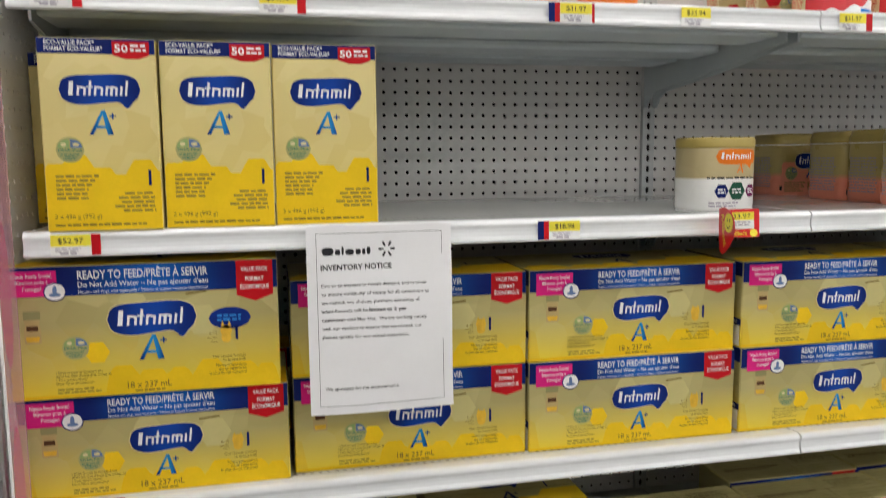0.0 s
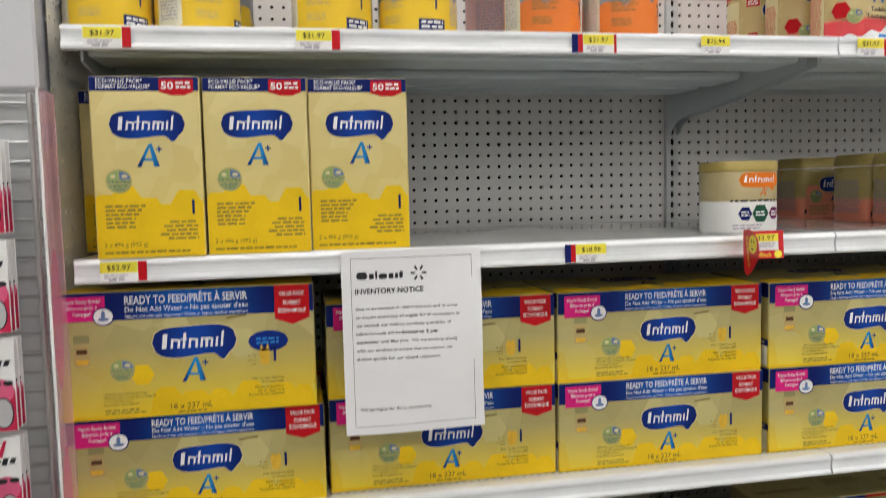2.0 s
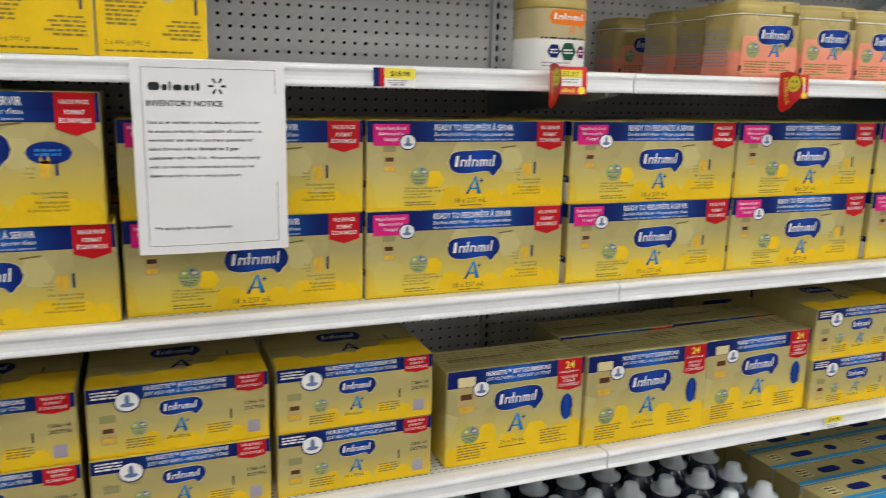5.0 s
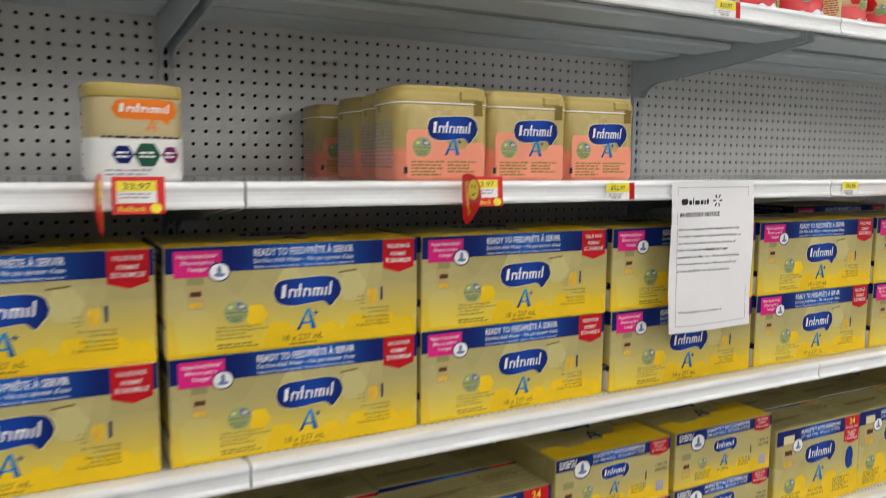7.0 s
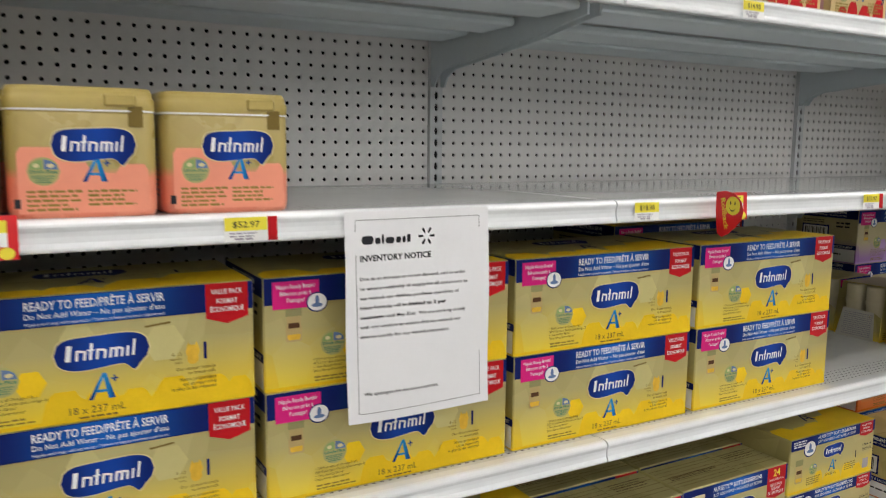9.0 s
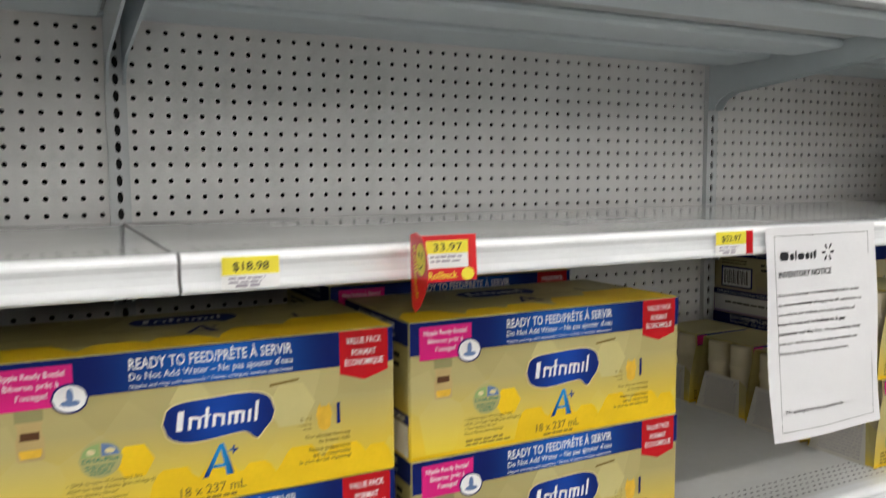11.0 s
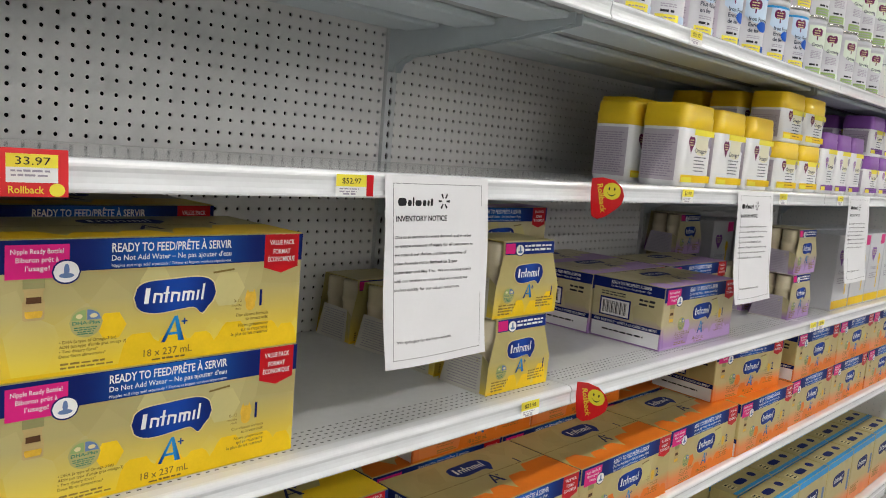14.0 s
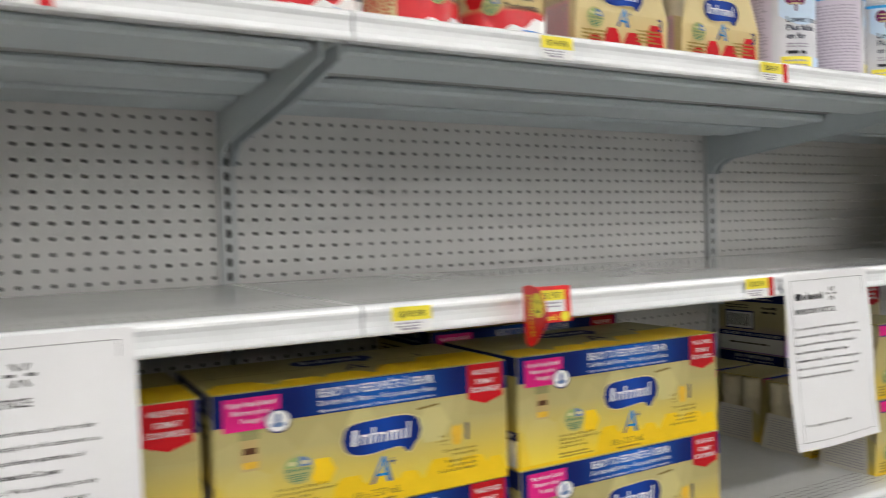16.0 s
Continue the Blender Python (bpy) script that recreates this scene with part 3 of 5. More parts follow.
for x, z, s, en in ((0.036, Z3, "$52.97", R_END), (0.750, Z3, "$18.98", LR_END), (1.834, Z3, "$52.97", R_END), (2.473, Z3, "$18.98", ()), (3.062, Z3, "$52.97", R_END),
                    (3.996, Z3, "$31.97", ()), (4.53, Z3, "$31.97", ()), (4.98, Z3, "$31.97", ()), (1.790, Z1, "$39.98", ()), (2.535, Z1, "$39.98", ()), (0.031, Z4, "$31.97", R_END), (0.323, Z4, "$31.97", R_END),
                    (0.765, Z4, "$31.97", (*LR_END, (0.052, 0.056, RED))), (0.966, Z4, "$25.94", ()), (1.252, Z4, "$31.97", R_END), (2.076, Z4, "$33.97", R_END), (2.693, Z4, "$14.98", ()), (3.106, Z4, "$28.97", R_END),
                    (3.503, Z2, "$21.98", ()), (4.90, Z2, "$21.98", ()), (4.97, Z2, "$21.98", ()), (3.95, Z4, "$21.97", ())):
    price_tag(x, z, s, en)


def smiley(cx, cy, r):
    return oval(cx, cy, r, r, 16), join(oval(cx - r * .3, cy + r * .28, r * .09, r * .2, 6), oval(cx + r * .3, cy + r * .28, r * .09, r * .2, 6),
                                        strip(cx - r * .55, cx + r * .55, lambda t: cy - r * .12 - r * .5 * math.sin(math.pi * t), lambda t: cy - r * .12 - r * .36 * math.sin(math.pi * t), 10))


def shelf_flag(x, z, yaw, card=True, price="33.97"):
    """A red flag that stands out into the aisle from the rail, with a price card beside it."""
    root = new("shelf_flag")
    root.matrix_basis = pose(x, -0.012, z + 0.008, 0, 0, 0)
    thing(root, "red and yellow rollback flag clipped to the price rail", "shelf flag", "rollback flags")
    c, s = math.cos(radians(yaw)), math.sin(radians(yaw))

    def west(u, v, k):
        return (u * s - 0.0006 * k * c, -u * c - 0.0006 * k * s, 0.84 * v)

    def east(u, v, k):
        return (-u * s + 0.0006 * k * c, u * c + 0.0006 * k * s, 0.84 * v)
    edge = [(0, .002), (.022, .006), (.046, .002), (.062, -.012), (.068, -.030), (.064, -.048), (.052, -.062), (.034, -.078), (.018, -.086), (.006, -.080), (.002, -.055), (0, -.03)]
    n = len(edge)
    part("flag", ([west(a, b, 0.6) for a, b in edge] + [west(a, b, -0.6) for a, b in edge],
                  [list(range(n))[::-1], list(range(n, 2 * n))] + [[q, (q + 1) % n, n + (q + 1) % n, n + q] for q in range(n)]), FLAGRED, root, "red teardrop flag")
    for put, cx, wx in ((west, .043, .012), (east, -.036, -.060)):
        face, lines = smiley(cx, -.022, .018)
        ink("smile_disc", [face], YELLOW, root, put, 1.4)
        ink("smile_line", [lines], INK, root, put, 2.0)
        ink("flag_word", [words("Rollback", wx + (0 if wx > 0 else .012), -.010 if wx > 0 else -.030, .0115, .062, turn=-78 if wx > 0 else -50, bold=0.012)], YELLOW, root, put, 1.6)
    if card:
        flat = lambda u, v, k: (0.010 + u, -0.0016 - 0.0006 * k + 0.003 * v / 0.05, 0.86 * v)
        ink("card", [rect(0, 0.062, -0.054, 0.0, 1)], FLAGRED, root, flat, 0, "red price card")
        ink("card_label", [rect(0.005, 0.052, -0.038, -0.006)], WHITE, root, flat, 1)
        ink("card_band", [rect(0.005, 0.052, -0.021, -0.006)], YELLOW, root, flat, 1.6)
        ink("card_price", [words(price, 0.029, -0.018, 0.0088, 0.032, "c")], INK, root, flat, 2.2)
        ink("card_print", [bars(0.009, 0.048, (-0.026, -0.031), 0.0025, 0.3, 4)], GREYTXT, root, flat, 2.2)
        ink("card_word", [words("Rollback", 0.007, -0.050, 0.008, 0.032, bold=0.01)], YELLOW, root, flat, 1)
        d, l = smiley(0.051, -0.046, 0.0075)
        ink("card_smile", [d], YELLOW, root, flat, 1.2)


shelf_flag(1.044, Z3, -12)
shelf_flag(1.550, Z3, -6)
shelf_flag(2.655, Z3, -11)
shelf_flag(3.648, Z3, 4, False)
shelf_flag(0.040, Z2, -13, price="53.97")
shelf_flag(3.670, Z2, 6, False)

# ---- cartons ----


SEPIA = mat("sepia_ink", (0.30, 0.215, 0.05), 0.5)


def drop_text(parent, at, x, y, w, lines, h, seed, m=SEPIA, align="l"):
    ink("small_print", [bars(x, x + w, [y - 1.75 * h * i for i in range(lines)], h, 0.35, seed, align)], m, parent, at, 1)


def logo(parent, at, cx, cy, w, h, k=1):
    w *= .95
    ink("logo_outline", [lozenge(cx, cy, w, h, 0.0013)], PALE, parent, at, k)
    ink("logo_shape", [lozenge(cx, cy, w, h)], LOGOBLUE, parent, at, k + .6, "royal blue rounded logo shape")
    ink("wordmark", [wordmark(cx, cy, w * .78, h * .46)], WHITE, parent, at, k + 1.2)


def disc_badge(parent, at, cx, cy, r):
    half = lambda s: strip(cx - r * .86 if s < 0 else cx + r * .04, cx - r * .04 if s < 0 else cx + r * .86, lambda t: cy + r * .14,
                           lambda t: cy + r * .14 + r * .62 * math.sqrt(max(0, 1 - (1 - t if s < 0 else t) ** 2)), 8)
    ink("round_badge", [oval(cx, cy, r * .97, r * .92)], OLIVE, parent, at, 1)
    ink("badge_green", [half(-1)], GREEN, parent, at, 1.6)
    ink("badge_blue", [half(1)], SLATE, parent, at, 1.6)
    ink("badge_text", [words("DHA-Plus", cx, cy - r * .12, r * .2, r * 1.6, "c", bold=.02), bars(cx - r * .7, cx + r * .7, (cy - r * .34, cy - r * .47), r * .07, .2, 3), bars(cx - r * .5, cx + r * .5, (cy - r * .60, cy - r * .73), r * .07, .2, 4)], TEAL, parent, at, 1.6)
    ink("badge_eye_print", [oval(cx - r * .42, cy + r * .38, r * .2, r * .14, 8), oval(cx + r * .42, cy + r * .38, r * .24, r * .13, 8)], PALE, parent, at, 2.2)


def nipple_badge(parent, at, cx, cy, r):
    ink("teat_ring", [oval(cx, cy, r * 1.12, r)], NAVY, parent, at, 2)
    ink("teat_disc", [oval(cx, cy, r, r * .86)], WHITE, parent, at, 2.6)
    ink("teat", [oval(cx, cy + r * .15, r * .22, r * .5, 8), oval(cx, cy - r * .3, r * .6, r * .2, 8)], SLATE, parent, at, 3.2)


def bottle_print(parent, at, x, y, h, cap=KHAKI):
    def shape(prof):
        v = [(x + sgn * a * h, y + p * h) for a, p in prof for sgn in (-1, 1)]
        return v, [[2 * n, 2 * n + 1, 2 * n + 3, 2 * n + 2] for n in range(len(prof) - 1)]
    ink("bottle_picture", [shape([(.19, 0), (.235, .03), (.24, .42), (.20, .50), (.20, .66), (.235, .72), (.235, .74)])], TAN, parent, at, 1, "printed picture of a bottle")
    ink("bottle_cap_picture", [shape([(.235, .745), (.24, .98), (.21, 1.0)])], cap, parent, at, 1.2)
    ink("bottle_label_picture", [shape([(.165, .40), (.16, .48), (.16, .55)])], UMBER, parent, at, 1.8)
    ink("bottle_fill_picture", [shape([(.16, .06), (.19, .14), (.19, .22)])], HONEY, parent, at, 1.8)


def lid_print(root, w, d, h, low=None):
    """The front's printing repeated on the carton's top flaps."""
    top = flat_top(w, d, h)
    ink("flap_seam", [rect(0.002, w - 0.002, d * .5 - .0006, d * .5 + .0006)], BROWN, root, top, 1.4)
    if low is not None:
        ink("top_foot", [honey(.0015, w - .0015, [(w * .1, d * .12, d * .2), (w * .3, d * .05, d * .2), (w * .45, d * .1, d * .18), (w * .66, d * .16, d * .22), (w * .84, d * .26, d * .24), (w * .96, d * .3, d * .2)], .0015)], low, root, top, .5)
    ink("top_logo", [lozenge(w * .50, d * .70, w * .30, d * .24)], BLUE, root, top, 1)
    ink("top_wordmark", [wordmark(w * .50, d * .70, w * .23, d * .11)], WHITE, root, top, 1.6)
    ink("top_print", [a_mark(w * .52, d * .30, d * .18), rect(w * .8, w * .81, d * .5, d * .62)], NAVY, root, top, 1)


def bottle_case(body, flash, count="18 x 237 mL", h=0.152, stage="1", big=False, w=0.375, d=0.195, low=AMBER, name="formula_case", label="", group=""):
    """A wide printed case of ready-to-feed bottles."""
    root = make(name, block(-w / 2, w / 2, -d / 2, d / 2, 0, h, 0.002), body)
    thing(root, label, "carton", group)
    at = flat_front(w, d)
    s = 1.18 if big else 1.0
    bh = 0.036 * s
    ink("header_band", [rect(0.001, w - .001, h - bh, h - .001)], NAVY, root, at, 1, "deep blue header band")
    ink("sky_panel", [rect(.085, .312, h - bh + .001, h - .002)], BANDBLUE, root, at, 1.4)
    ink("header_text", [words("READY TO FEED/PRÊTE À SERVIR", .120 - .02 * (s - 1) * 5, h - .0165 * s, .0098 * s, .148 * s, bold=.016),
                        words("Do Not Add Water – Ne pas ajouter d'eau", .120 - .02 * (s - 1) * 5, h - .0262 * s, .0062 * s, .148 * s, bold=.006),
                        words("Nipples and rings sold separately / Tétines et bagues vendues séparément", .120 - .02 * (s - 1) * 5, h - .0335 * s, .0034 * s, .148 * s)], WHITE, root, at, 2)
    ink("value_badge", [poly((.316, h - .044 * s), (.342, h - .052 * s), (.368, h - .044 * s), (.368, h - .001), (.316, h - .001))], RED, root, at, 1.6, "red value badge")
    ink("value_text", [words("VALUE PACK", .342, h - .0145 * s, .0062, .038, "c", bold=.01), words("FORMAT", .342, h - .0265 * s, .0062, .026, "c", bold=.01), words("ÉCONOMIQUE", .342, h - .0365 * s, .0062, .041, "c", bold=.01)], WHITE, root, at, 2.2)
    ink("corner_badge", [rect(.012, .075, h - .042, h - .006)], PINK, root, at, 1.6, "magenta corner badge")
    ink("corner_text", [words("Nipple Ready Bottle!", .043, h - .0155, .0052, .052, "c", bold=.006), words("Biberon prêt à", .043, h - .0245, .0052, .042, "c", bold=.006), words("l'usage!", .043, h - .0335, .0052, .024, "c", bold=.006)], WHITE, root, at, 2.2)
    nipple_badge(root, at, .072, h - .036, .0135)
    bottle_print(root, at, .040, h * .43, .046)
    ink("honey_cell", [hexa(.122, h * .34, .017)], low, root, at, .6)
    ink("honey_foot", [honey(.0015, w - .0015, [(.155, h * .12, .024), (.195, h * .06, .028), (.232, h * .10, .02), (.275, h * .13, .024), (.32, h * .07, .03), (.355, h * .1, .018)])], low, root, at, .5)
    logo(root, at, .198, h - .071 * (1.12 if big else 1), .108 * s, .040 * s)
    ink("letter_mark", [a_mark(.196, h - .127 * (1.1 if big else 1), .031 * s)], GLINT, root, at, 1)
    disc_badge(root, at, .094, h * .385, .0185)
    ink("stage_number", [words(stage, .312, h * .385, .021, None, "l", bold=.01)], NAVY, root, at, 1)
    ink("volume_text", [words(count, .190, .010, .0085, None, "c", bold=.006), bars(.17, .214, (.0045,), .0025, .05, 2)], BROWN, root, at, 1)
    rows = ["• DHA (a type of Omega-3 fat)", "  ADH (un type d'acide gras oméga-3)", "• Two dietary fibres²", "  Deux fibres alimentaires²"]
    ink("claims_text", [words(t, .066, .0365 - .0052 * i, .0034, None, bold=.006) for i, t in enumerate(rows)], BROWN, root, at, 1)
    drop_text(root, at, .0675, .0125, .062, 2, .0024, 5)
    rows = ["Our closest formula", "to breast milk", "Notre préparation", "qui se rapproche", "le plus du lait maternel"]
    ink("closest_text", [words(t, .326, .0465 - .0057 * i - .002 * (i > 1), .0040, None, "r", bold=.008) for i, t in enumerate(rows)], BROWN, root, at, 1)
    ink("months_text", [words("0–12", .286, h * .43, .0040, None, "r"), words("months", .286, h * .395, .0032, None, "r"), words("mois", .286, h * .365, .0032, None, "r")], BROWN, root, at, 1)
    ink("picture_patch", [oval(.299, h * .455, .0085, .0085, 12), oval(.299, h * .40, .0072, .0075, 12), poly((.2915, h * .49), (.2945, h * .535), (.2965, h * .495)), poly((.3015, h * .495), (.3035, h * .535), (.3065, h * .49))], HONEY, root, at, 1)
    ink("pale_cell", [hexa(.172, h - .052, .019)], CELL, root, at, .4)
    ink("pale_cell", [hexa(.266, h * .55, .024)], CELL, root, at, .4)
    ink("maker_stroke", [strip(.245, .274, lambda t: h - .048 + .003 * t, lambda t: h - .0455 + .003 * t, 3)], BROWN, root, at, 1)
    lid_print(root, w, d, h, low)
    side = flat_side(w, d)
    ink("side_band", [rect(.001, d - .001, h - .026, h - .001)], NAVY, root, side, 1)
    ink("side_text", [words("READY TO FEED/PRÊTE À SERVIR", .05, h - .0125, .0072, .11, bold=.012), words("Do Not Add Water – Ne pas ajouter d'eau", .05, h - .0205, .005, .11), words("CASE SALE ONLY • VENTE À LA CAISSE SEULEMENT", .010, .0430, .0058, d - .02, bold=.01)], WHITE, root, side, 1.8)
    ink("side_foot", [rect(.004, d - .004, .004, .0395)], PAPER, root, side, 1)
    ink("side_strip", [rect(.001, d - .001, .040, .052)], NAVY, root, side, 1)
    ink("side_panel", [rect(.022, .108, .058, h - .048)], NAVY, root, side, 1)
    ink("side_code", [rect(.026, .104, .061, h - .052)], WHITE, root, side, 1.6)
    ink("bar_code", [rect(.031 + .0040 * i, .031 + .0040 * i + (.0014 + .0014 * (i % 3 == 0)), .066, h - .056) for i in range(17)], INK, root, side, 2.2)
    ink("side_print", [bars(.024, .095, (h - .036, h - .042), .003, .1, 3), bars(.13, .175, (h - .042, h - .052), .006, .05, 4), bars(.035, .16, (.022,), .0045, .1, 6)], INK, root, side, 1.6)
    if big:
        ink("new_oval", [oval(.305, h - .085, .030, .016, 16)], BLUE, root, at, 1, "bright blue oval flash")
        ink("new_print", [bars(.287, .324, (h - .083, h - .089), .004, .2, 7)], SKY, root, at, 1.6)
    return root


def row(items, d, y_front, z):
    """Poses for cartons d deep whose fronts stand at y_front."""
    return [(x, y_front + d / 2 + dy, z + dz, 0, 0, rz) for x, dy, dz, rz in items]


H = 0.1515
cols = [0.920, 1.3065, 1.690, 2.078, 2.466, 2.859]
lab = "gold and yellow case of formula bottles with blue header band"
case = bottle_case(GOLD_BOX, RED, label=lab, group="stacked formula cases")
jit = random.Random(4)
pl = [(0.158, -.012, 0, 0)] + [(0.541, .004, H * j, jit.uniform(-.4, .4)) for j in (0, 1)]
pl += [(x + jit.uniform(-.001, .001), jit.uniform(-.003, .004), H * j, jit.uniform(-.4, .4)) for x in cols for j in (0, 1)]
pl += [(x, .205 + jit.uniform(-.004, .004), 0, jit.uniform(-.6, .6)) for x in [.168, .541] + cols[:5]] + [(2.84, .208, 0, 0)]
spread(case, row(pl, .195, .028, Z2))
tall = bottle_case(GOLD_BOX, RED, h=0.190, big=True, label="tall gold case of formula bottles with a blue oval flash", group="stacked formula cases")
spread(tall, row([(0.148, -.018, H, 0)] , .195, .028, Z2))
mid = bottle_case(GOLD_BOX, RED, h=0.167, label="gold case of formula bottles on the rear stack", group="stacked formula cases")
spread(mid, row([(2.84, .208, H, .4)], .195, .028, Z2))

oc = bottle_case(ORANGE_BOX, RED, low=ORANGE, stage="2", label="gold and orange case of toddler formula bottles", group="orange formula cases", name="toddler_case")
ox = [3.556, 3.934, 4.312, 4.690]
pl = [(x, -.022 + jit.uniform(-.004, .004), 0, 0) for x in ox] + [(x, .190, 0, 0) for x in ox]
pl += [(5.072 + .381 * i, -.014 + jit.uniform(-.003, .003), H * j, 0) for i in range(3) for j in (0, 1)] + [(4.625, .012, H, -5)]
pl += [(x, .192, H, 0) for x in (3.66, 4.04)]
spread(oc, row(pl, .195, .028, Z1))

pc = bottle_case(PURPLE_BOX, RED, low=LILAC, label="gold and purple case of gentle formula bottles", group="purple formula cases", name="gentle_case")
spread(pc, row([(4.270, .015, 0, 0), (4.262, .215, 0, 1), (4.65, .215, 0, 0)], .195, .03, Z2))


def nursette(w=0.28, d=0.20, h=0.1175):
    root = make("nursette_case", block(-w / 2, w / 2, -d / 2, d / 2, 0, h, 0.002), NURS_BOX)
    thing(root, "small gold case of nursette bottles with blue band", "carton", "stacked nursette cases")
    at = flat_front(w, d)
    ink("header_band", [rect(.001, w - .001, h - .024, h - .001)], NAVY, root, at, 1)
    ink("sky_panel", [rect(.060, .225, h - .023, h - .002)], BANDBLUE, root, at, 1.4)
    ink("header_text", [words("NURSETTE™ BOTTLES/BIBERONS", .085, h - .0105, .0070, .126, bold=.016), words("JUST ADD NIPPLE - INSTALLER LA TÉTINE", .085, h - .0195, .0056, .126, bold=.006), bars(.008, .05, (h - .008, h - .013, h - .018), .003, .2, 4)], WHITE, root, at, 2)
    ink("value_badge", [poly((.226, h - .028), (.248, h - .032), (.272, h - .028), (.272, h - .001), (.226, h - .001))], RED, root, at, 1.6, "red value badge")
    ink("value_text", [words("VALUE PACK", .249, h - .009, .0045, .034, "c", bold=.01), words("FORMAT", .249, h - .0165, .0045, .024, "c"), words("ÉCONOMIQUE", .249, h - .024, .0045, .038, "c")], WHITE, root, at, 2.2)
    nipple_badge(root, at, .060, h - .026, .018)
    bottle_print(root, at, .030, .022, .05)
    logo(root, at, .140, h - .044, .072, .026)
    ink("letter_mark", [a_mark(.138, .030, .024)], GLINT, root, at, 1)
    disc_badge(root, at, .075, .045, .014)
    ink("honey_foot", [honey(.0015, w - .0015, [(.095, .024, .014), (.125, .012, .016), (.155, .014, .014), (.19, .02, .018), (.225, .014, .016), (.255, .008, .014)])], AMBER, root, at, .6)
    ink("lot_code", [words("1366-14", .256, .063, .0058, .030, "c", bold=.01), words("2027936", .256, .053, .0058, .032, "c", bold=.01), words("24 x 59 mL", .135, .020, .0055, None, "c"), words("1", .216, .042, .016, None, "l", bold=.01)], INK, root, at, 1)
    drop_text(root, at, .055, .026, .05, 4, .0026, 8)
    drop_text(root, at, .18, .034, .045, 4, .0026, 9)
    ink("grey_patch", [rect(.244, .264, .012, .034)], GREYTXT, root, at, 1)
    lid_print(root, w, d, h, AMBER)
    return root


HN = 0.118
pl = [(x, jit.uniform(-.003, .004), HN * j, jit.uniform(-.5, .5)) for x in (.133, .425, .717) for j in (0, 1)]
pl += [(x, .21, HN * j, 0) for x in (.133, .425) for j in (0, 1)]
pl += [(x, jit.uniform(-.003, .004), HN * j, 0) for x in (1.915, 2.211, 3.10) for j in (0, 1)] + [(x, .21, HN * j, 0) for x in (1.915, 2.211) for j in (0, 1)] 
spread(nursette(), row(pl, .20, .03, Z1))


def value_case(w=0.292, d=0.112, h=0.192):
    root = make("value_case", block(-w / 2, w / 2, -d / 2, d / 2, 0, h, 0.0025), GOLD_BOX)
    thing(root, "large gold value case of twenty-four nursette bottles", "carton", "value cases")
    at = flat_front(w, d)
    ink("header_band", [rect(.001, w - .001, h - .034, h - .001)], NAVY, root, at, 1)
    ink("sky_panel", [rect(.060, .231, h - .033, h - .002)], BANDBLUE, root, at, 1.4)
    ink("header_text", [words("NURSETTE™ BOTTLES/BIBERONS", .080, h - .016, .0085, .135, bold=.016), words("JUST ADD NIPPLE - INSTALLER LA TÉTINE", .080, h - .026, .0062, .135)], WHITE, root, at, 2)
    ink("value_badge", [poly((.232, h - .060), (.258, h - .066), (.286, h - .060), (.286, h - .001), (.232, h - .001))], RED, root, at, 1.6)
    ink("count_text", [words("24", .259, h - .020, .014, None, "c", bold=.02)], YELLOW, root, at, 2.2)
    ink("value_text", [words("bottles/biberons", .259, h - .029, .005, .042, "c"), words("VALUE PACK", .259, h - .041, .006, .036, "c"), words("FORMAT", .259, h - .049, .006, .026, "c"), words("ÉCONOMIQUE", .259, h - .057, .006, .044, "c")], WHITE, root, at, 2.2)
    nipple_badge(root, at, .070, h - .04, .016)
    bottle_print(root, at, .040, h - .088, .074, PALE)
    logo(root, at, .150, h - .068, .112, .044)
    ink("letter_mark", [a_mark(.146, h - .135, .036)], GLINT, root, at, 1)
    disc_badge(root, at, .050, .062, .02)
    ink("honey_foot", [honey(.0015, w - .0015, [(.085, .062, .02), (.05, .036, .026), (.13, .03, .026), (.19, .046, .028), (.245, .034, .026), (.275, .05, .016), (.015, .02, .02)])], AMBER, root, at, .6)
    ink("flash_oval", [oval(.256, h - .100, .014, .027, 16)], LOGOBLUE, root, at, 1, "blue oval flash")
    ink("volume_text", [words("24 x 59 mL", .140, .034, .008, None, "c"), bars(.11, .175, (.026,), .003, .1, 2), words("1", .266, .068, .020, None, "l", bold=.01)], BROWN, root, at, 1)
    drop_text(root, at, .024, .04, .07, 6, .0032, 3)
    drop_text(root, at, .20, .048, .065, 6, .0032, 4)
    top = flat_top(w, d, h)
    g = d / .195
    ink("flap_seam", [rect(.002, w - .002, d * .5 - .0007, d * .5 + .0007)], BROWN, root, top, 1)
    ink("flap_crease", [rect(.004, w * .58, y * g, y * g + .0011) for y in (.034, .052, .072, .118, .14, .160)] + [rect(w * .58, w * .583, .004, d - .004)] + [rect(w * .6, w - .004, y * g, y * g + .0011) for y in (.045, .066, .13, .152)], BROWN, root, top, 1)
    ink("flap_print", [bars(.02, .15, [(.080 + .009 * i) * g for i in range(3)], .0026, .3, 5), bars(.19, .28, [(.11 + .014 * i) * g for i in range(4)], .0028, .2, 6)], UMBER, root, top, 1)
    ink("top_edge_band", [rect(.001, w - .001, .0006, .004)], PALE, root, top, .8)
    return root


pl = [(1.034, .005, 0, 0), (1.330, -.002, 0, 0), (1.624, .006, 0, 1), (2.512, 0, 0, 0), (2.808, .004, 0, 0)]
pl += [(1.336, .122, 0, 0), (1.632, .13, 0, -.6), (1.83, .27, 0, 0), (2.517, .12, 0, 0), (2.815, .122, 0, 0), (2.517, .24, 0, 0)]
spread(value_case(), row(pl, .112, .03, Z1))


